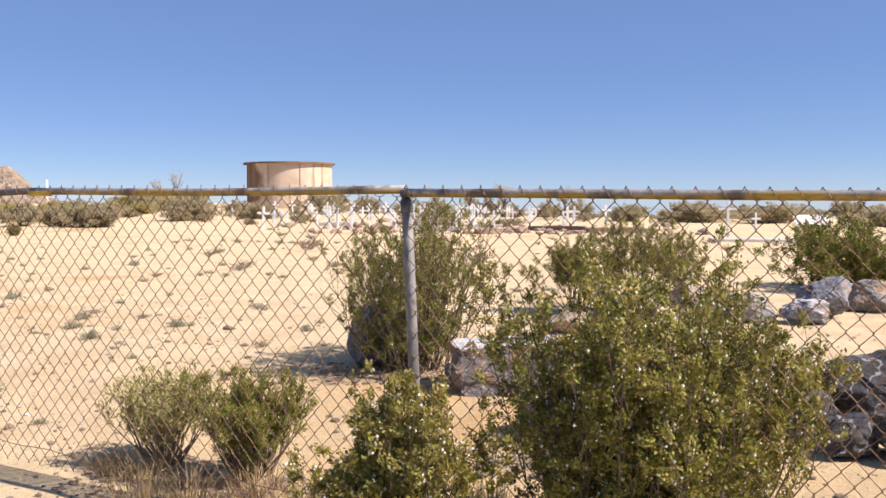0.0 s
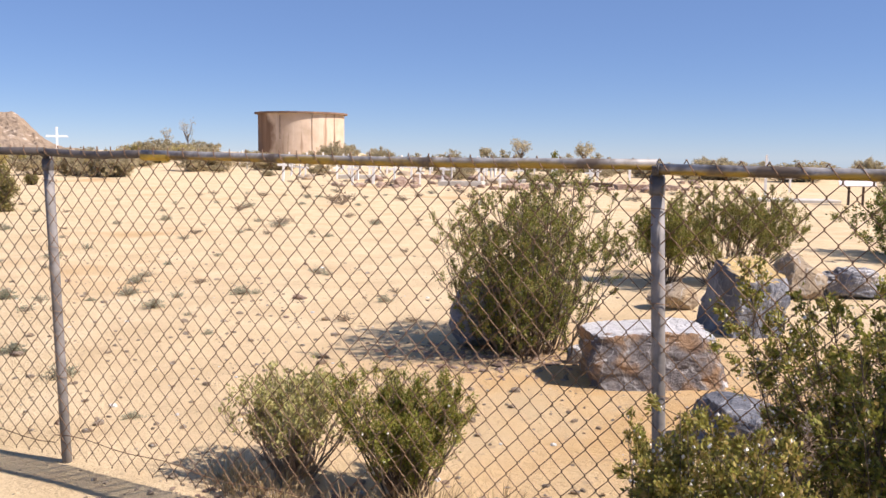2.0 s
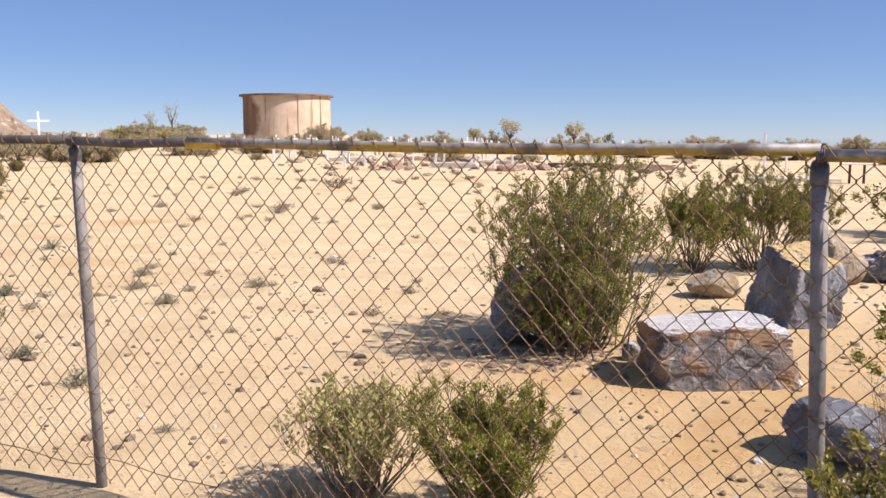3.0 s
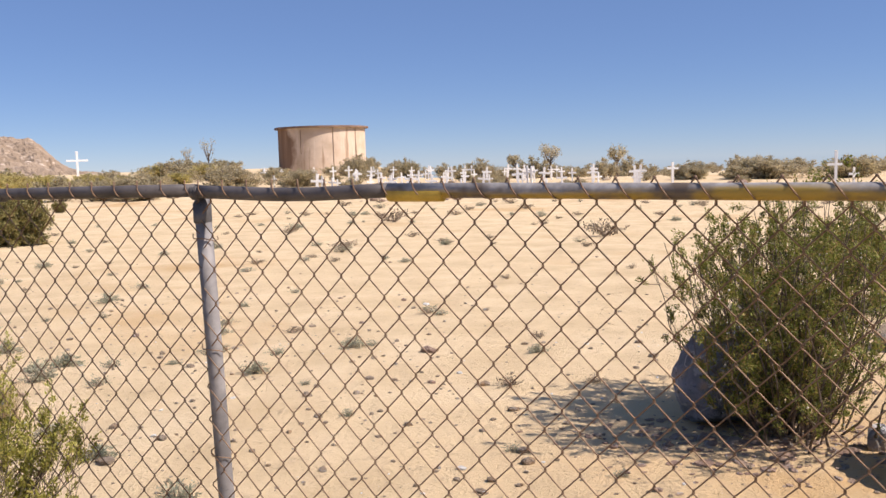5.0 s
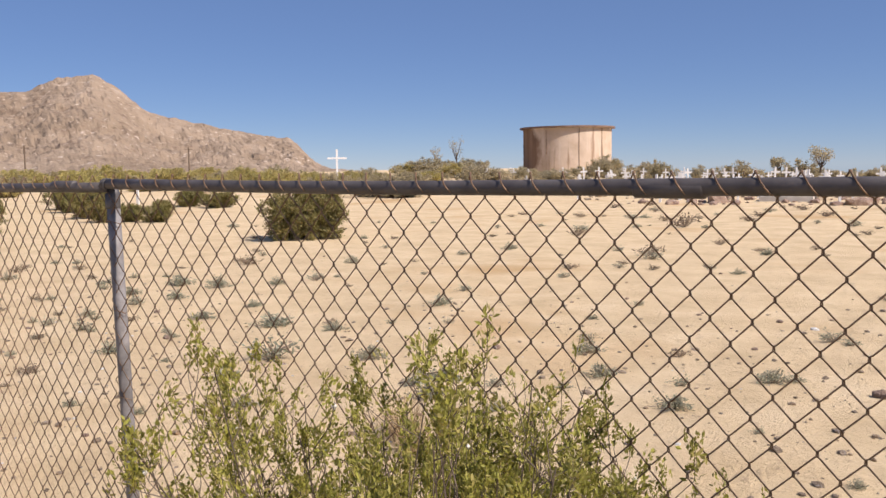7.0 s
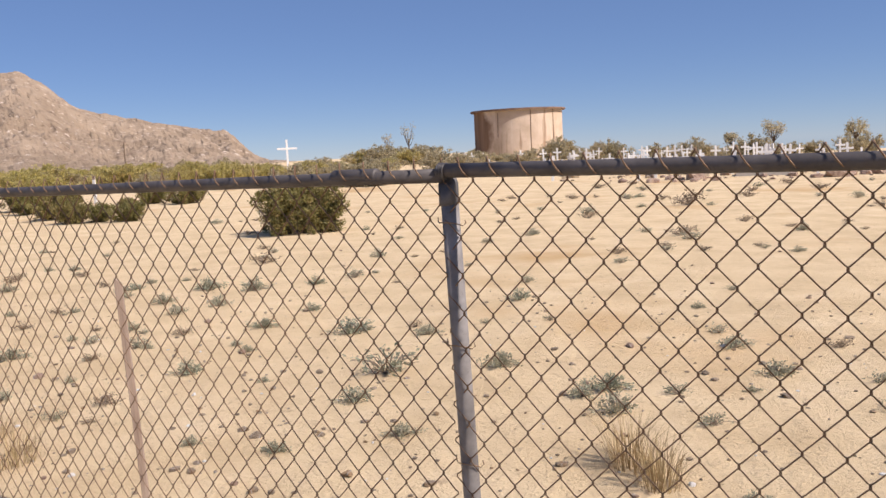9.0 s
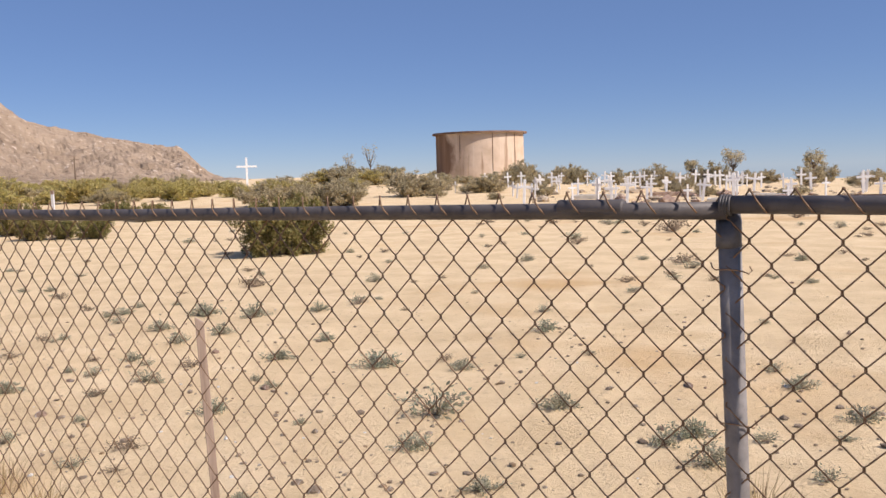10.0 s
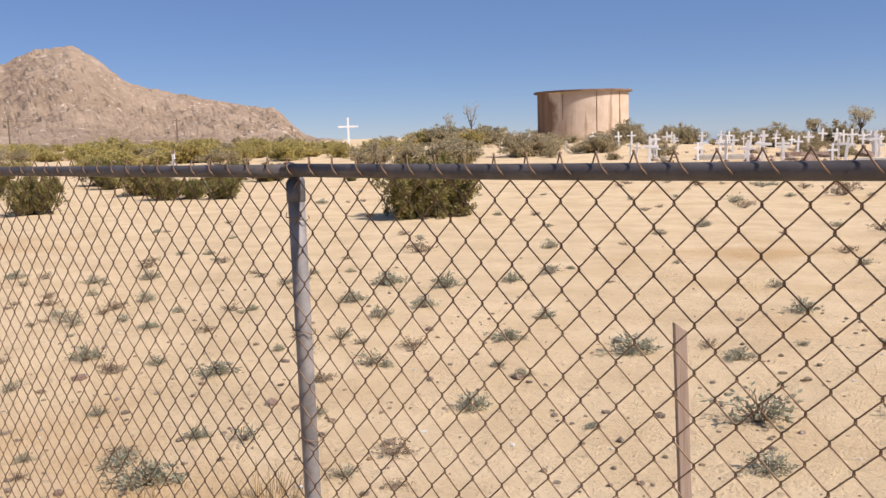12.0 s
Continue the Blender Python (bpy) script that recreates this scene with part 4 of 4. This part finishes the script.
utility_pole(37.0, 260, 9.0)
utility_pole(46.5, 240, 9.0)

# ---- small things by the fence ----
stake = base("wooden_stake", pose(-7.412, 7.268, 0, 0, -2.2, 28), "weathered wooden stake standing in the sand behind the fence", "stake")
bm = box(bmesh.new(), (0.032, 0.019, 1.25), (0, 0, 0.485), 0.003)
for v in bm.verts:
    if v.co.z > 1.0:
        v.co.z -= 0.022 * (v.co.x > 0) + 0.004
part("board", bm, STAKE, stake)


v, f = [], []
tube(v, f, [(-3.3 + 0.07 * k, 5.05 - 0.028 * k + 0.03 * math.sin(k * 0.5), ground_z(-3.3 + 0.07 * k, 5.05 - 0.028 * k) + 0.012) for k in range(24)], 0.004, 5)
tagged(new("loose_wire", mesh_of("loose_wire", v, f, WIRE)), "thin dark loose wire lying on the sand", "wire")


# ---- weeds ----
def weed_source(seed, mat, label, blades=210):
    r = np.random.RandomState(seed)
    ob = base("desert_weed", pose(0, 0, 0), label, "weed", "weeds on the sand")
    v, f, sv, sf = [], [], [], []
    for k in range(26):
        a, reach = r.uniform(0, 6.28), math.sqrt(r.uniform(0.03, 1))
        e = Vector((0.5 * reach * math.cos(a), 0.5 * reach * math.sin(a), r.uniform(0.10, 0.42) * (1.1 - 0.6 * reach)))
        m = Vector((e.x * 0.5, e.y * 0.5, e.z * 0.75 + 0.03))
        tube(sv, sf, [(0, 0, -0.02), m, e], [0.010, 0.007, 0.003], 3, False)
        for _ in range(blades // 10):
            u = r.uniform(0.3, 1.05)
            c = (m.lerp(e, u * 2 - 1) if u > 0.5 else Vector((0, 0, 0)).lerp(m, u * 2)) + Vector(r.normal(0, 0.035, 3))
            c.z = max(c.z, 0.01)
            d = (Vector((e.x, e.y, 0.25)) + Vector(r.normal(0, 0.35, 3))).normalized() * r.uniform(0.05, 0.10)
            q = d.cross(Vector(r.normal(0, 1, 3))).normalized() * 0.017
            n = len(v)
            v += [c, c + d * 0.5 + q, c + d, c + d * 0.5 - q]
            f.append((n, n + 1, n + 2, n + 3))
    tagged(part_of("stem", mesh_of("stem", sv, sf, DEAD), ob), kind="stuff")
    tagged(part_of("leaves", mesh_of("leaves", v, f, mat), ob), kind="stuff")
    return ob


def put_weed(source, x, y, s, turn, tall=1.0):
    s /= source.scale.x
    copy_thing(source, pose(x, y, ground_z(x, y) - 0.004, 0, 0, turn) @ Matrix.Diagonal((s, s * 0.66, s * tall, 1)))


weeds = [weed_source(90, WEED, "grey-green low weed growing in the sand"), weed_source(91, WEED, "grey-green low weed growing in the sand", 270), weed_source(92, WEED_DRY, "dry brown low weed on the sand", 90), weed_source(93, WEED, "sparse grey-green weed on the sand", 80)]
for n, (x, y, s) in enumerate(((-6.9, 12.9, 0.3), (-3.9, 9.4, 0.25), (-1.9, 9.0, 0.22), (-9.5, 14.6, 0.35))):
    weeds[n].matrix_world = pose(x, y, ground_z(x, y)) @ Matrix.Diagonal((s, s, s, 1))
bpy.context.view_layer.update()
WEEDS_WEST = [(-14.2, 13.49, 0.3), (-13.24, 11.15, 0.34), (-12.27, 11.08, 0.21), (-12.11, 10.15, 0.28), (-11.74, 16.23, 0.49), (-11.2, 9.23, 0.15), (-11.06, 8.5, 0.13), (-11.05, 13.55, 0.38),
              (-10.95, 12.44, 0.28), (-10.9, 10.08, 0.33), (-10.37, 13.49, 0.37), (-10.28, 9.01, 0.17), (-10.19, 11.01, 0.18), (-10.19, 12.37, 0.27), (-10.14, 8.38, 0.38)]
WEEDS_MIDWEST = [(-10.03, 10.06, 0.16), (-9.19, 8.69, 0.24), (-9.13, 11.45, 0.31), (-9.01, 12.27, 0.22), (-8.86, 9.76, 0.26), (-8.73, 10.44, 0.15), (-8.16, 15.46, 0.19), (-8.12, 11.28, 0.45),
                 (-8.1, 9.58, 0.12), (-7.87, 8.29, 0.13), (-7.77, 24.44, 0.57), (-7.54, 23.05, 0.46), (-7.37, 11.21, 0.27), (-7.3, 8.26, 0.18), (-7.24, 9.88, 0.57)]
WEEDS_MIDEAST = [(-7.2, 9.16, 0.28), (-6.66, 8.6, 0.22), (-6.46, 10.14, 0.28), (-6.25, 16.6, 0.3), (-6.12, 15.74, 0.29), (-6.11, 20.01, 0.33), (-5.63, 17.84, 0.25), (-5.61, 9.64, 0.3),
                 (-5.51, 9.12, 0.28), (-5.51, 26.09, 0.9), (-5.44, 19.48, 0.59), (-5.3, 18.73, 0.53), (-4.95, 8.94, 0.21), (-4.9, 11.5, 0.27), (-4.79, 10.97, 0.28)]
WEEDS_EAST = [(-4.76, 13.61, 0.19), (-4.71, 9.74, 0.13), (-4.22, 7.53, 0.24), (-3.93, 10.06, 0.2), (-3.5, 6.95, 0.26), (-3.38, 8.96, 0.11), (-3.3, 10.3, 0.3), (-2.91, 8.24, 0.11),
              (-2.84, 11.93, 0.29), (-2.63, 6.19, 0.15), (-1.85, 7.65, 0.13), (-1.7, 10.06, 0.18), (-1.3, 7.27, 0.14), (-0.27, 21.03, 0.9)]
rnd = random.Random(3)
for x, y, s in WEEDS_WEST + WEEDS_MIDWEST + WEEDS_MIDEAST + WEEDS_EAST:
    put_weed(weeds[rnd.choice((0, 0, 1, 1, 3) if y < 14 else (2, 3))], x, y, s * 1.15, rnd.choice((15, 195)) + rnd.uniform(-20, 20), rnd.uniform(0.65, 1.0))
for k in range(200):
    x, y = rnd.uniform(-18, 4) if k % 3 else rnd.uniform(-16, -8), 7.5 + 24 * rnd.betavariate(1.2, 1.6) if k % 3 else rnd.uniform(8, 15)
    if math.hypot(x - 1.5, y - 8) > 2.6:
        put_weed(weeds[rnd.choice((2, 2, 3, 0))], x, y, rnd.uniform(0.10, 0.26) * (1 + 0.03 * y), rnd.uniform(0, 360), rnd.uniform(0.6, 1.0))
for k in range(36):
    x, y = rnd.uniform(-9, 8), rnd.uniform(27, 37)
    put_weed(weeds[rnd.choice((2, 2, 3))], x, y, rnd.uniform(0.3, 0.7), rnd.uniform(0, 360), 0.8)


def grass_tuft(x, y, r, h, seed, count=160):
    q = np.random.RandomState(seed)
    v, f = [], []
    for k in range(count):
        a, d = q.uniform(0, 6.28), r * math.sqrt(q.uniform(0, 1)) * 0.5
        p = Vector((d * math.cos(a), d * math.sin(a), -0.01))
        t = Vector((math.cos(a), math.sin(a), 0)) * q.uniform(0.1, 0.6) * h + Vector(q.normal(0, 0.03, 3))
        hh = h * q.uniform(0.4, 1)
        w = Vector((-math.sin(a), math.cos(a), 0)) * 0.0022
        m = p + t * 0.35 + Vector((0, 0, hh * 0.6))
        e = p + t + Vector((0, 0, hh))
        n = len(v)
        v += [p - w, p + w, m + w * 0.8, m - w * 0.8, e]
        f += [(n, n + 1, n + 2, n + 3), (n + 3, n + 2, n + 4)]
    ob = new("dry_grass_tuft", mesh_of("dry_grass_tuft", v, f, STRAW))
    ob.matrix_world = pose(x, y, ground_z(x, y))
    tagged(ob, "dry straw-coloured grass tuft in the sand", "grass", "dry grass tufts")


for n, (x, y, r, h) in enumerate(((-1.25, 4.7, 0.35, 0.22), (-1.0, 4.72, 0.3, 0.24), (-1.45, 5.1, 0.35, 0.18), (-0.7, 4.95, 0.35, 0.2), (-5.35, 8.35, 0.25, 0.3), (-5.2, 8.15, 0.22, 0.26), (-0.4, 5.0, 0.3, 0.15), (-8.85, 7.95, 0.35, 0.2), (-9.4, 8.3, 0.35, 0.18), (1.3, 5.35, 0.4, 0.25), (0.5, 4.8, 0.35, 0.22), (-1.7, 5.3, 0.3, 0.15), (-9.9, 8.0, 0.3, 0.15))):
    grass_tuft(x, y, r, h, 200 + n)

build_fence()
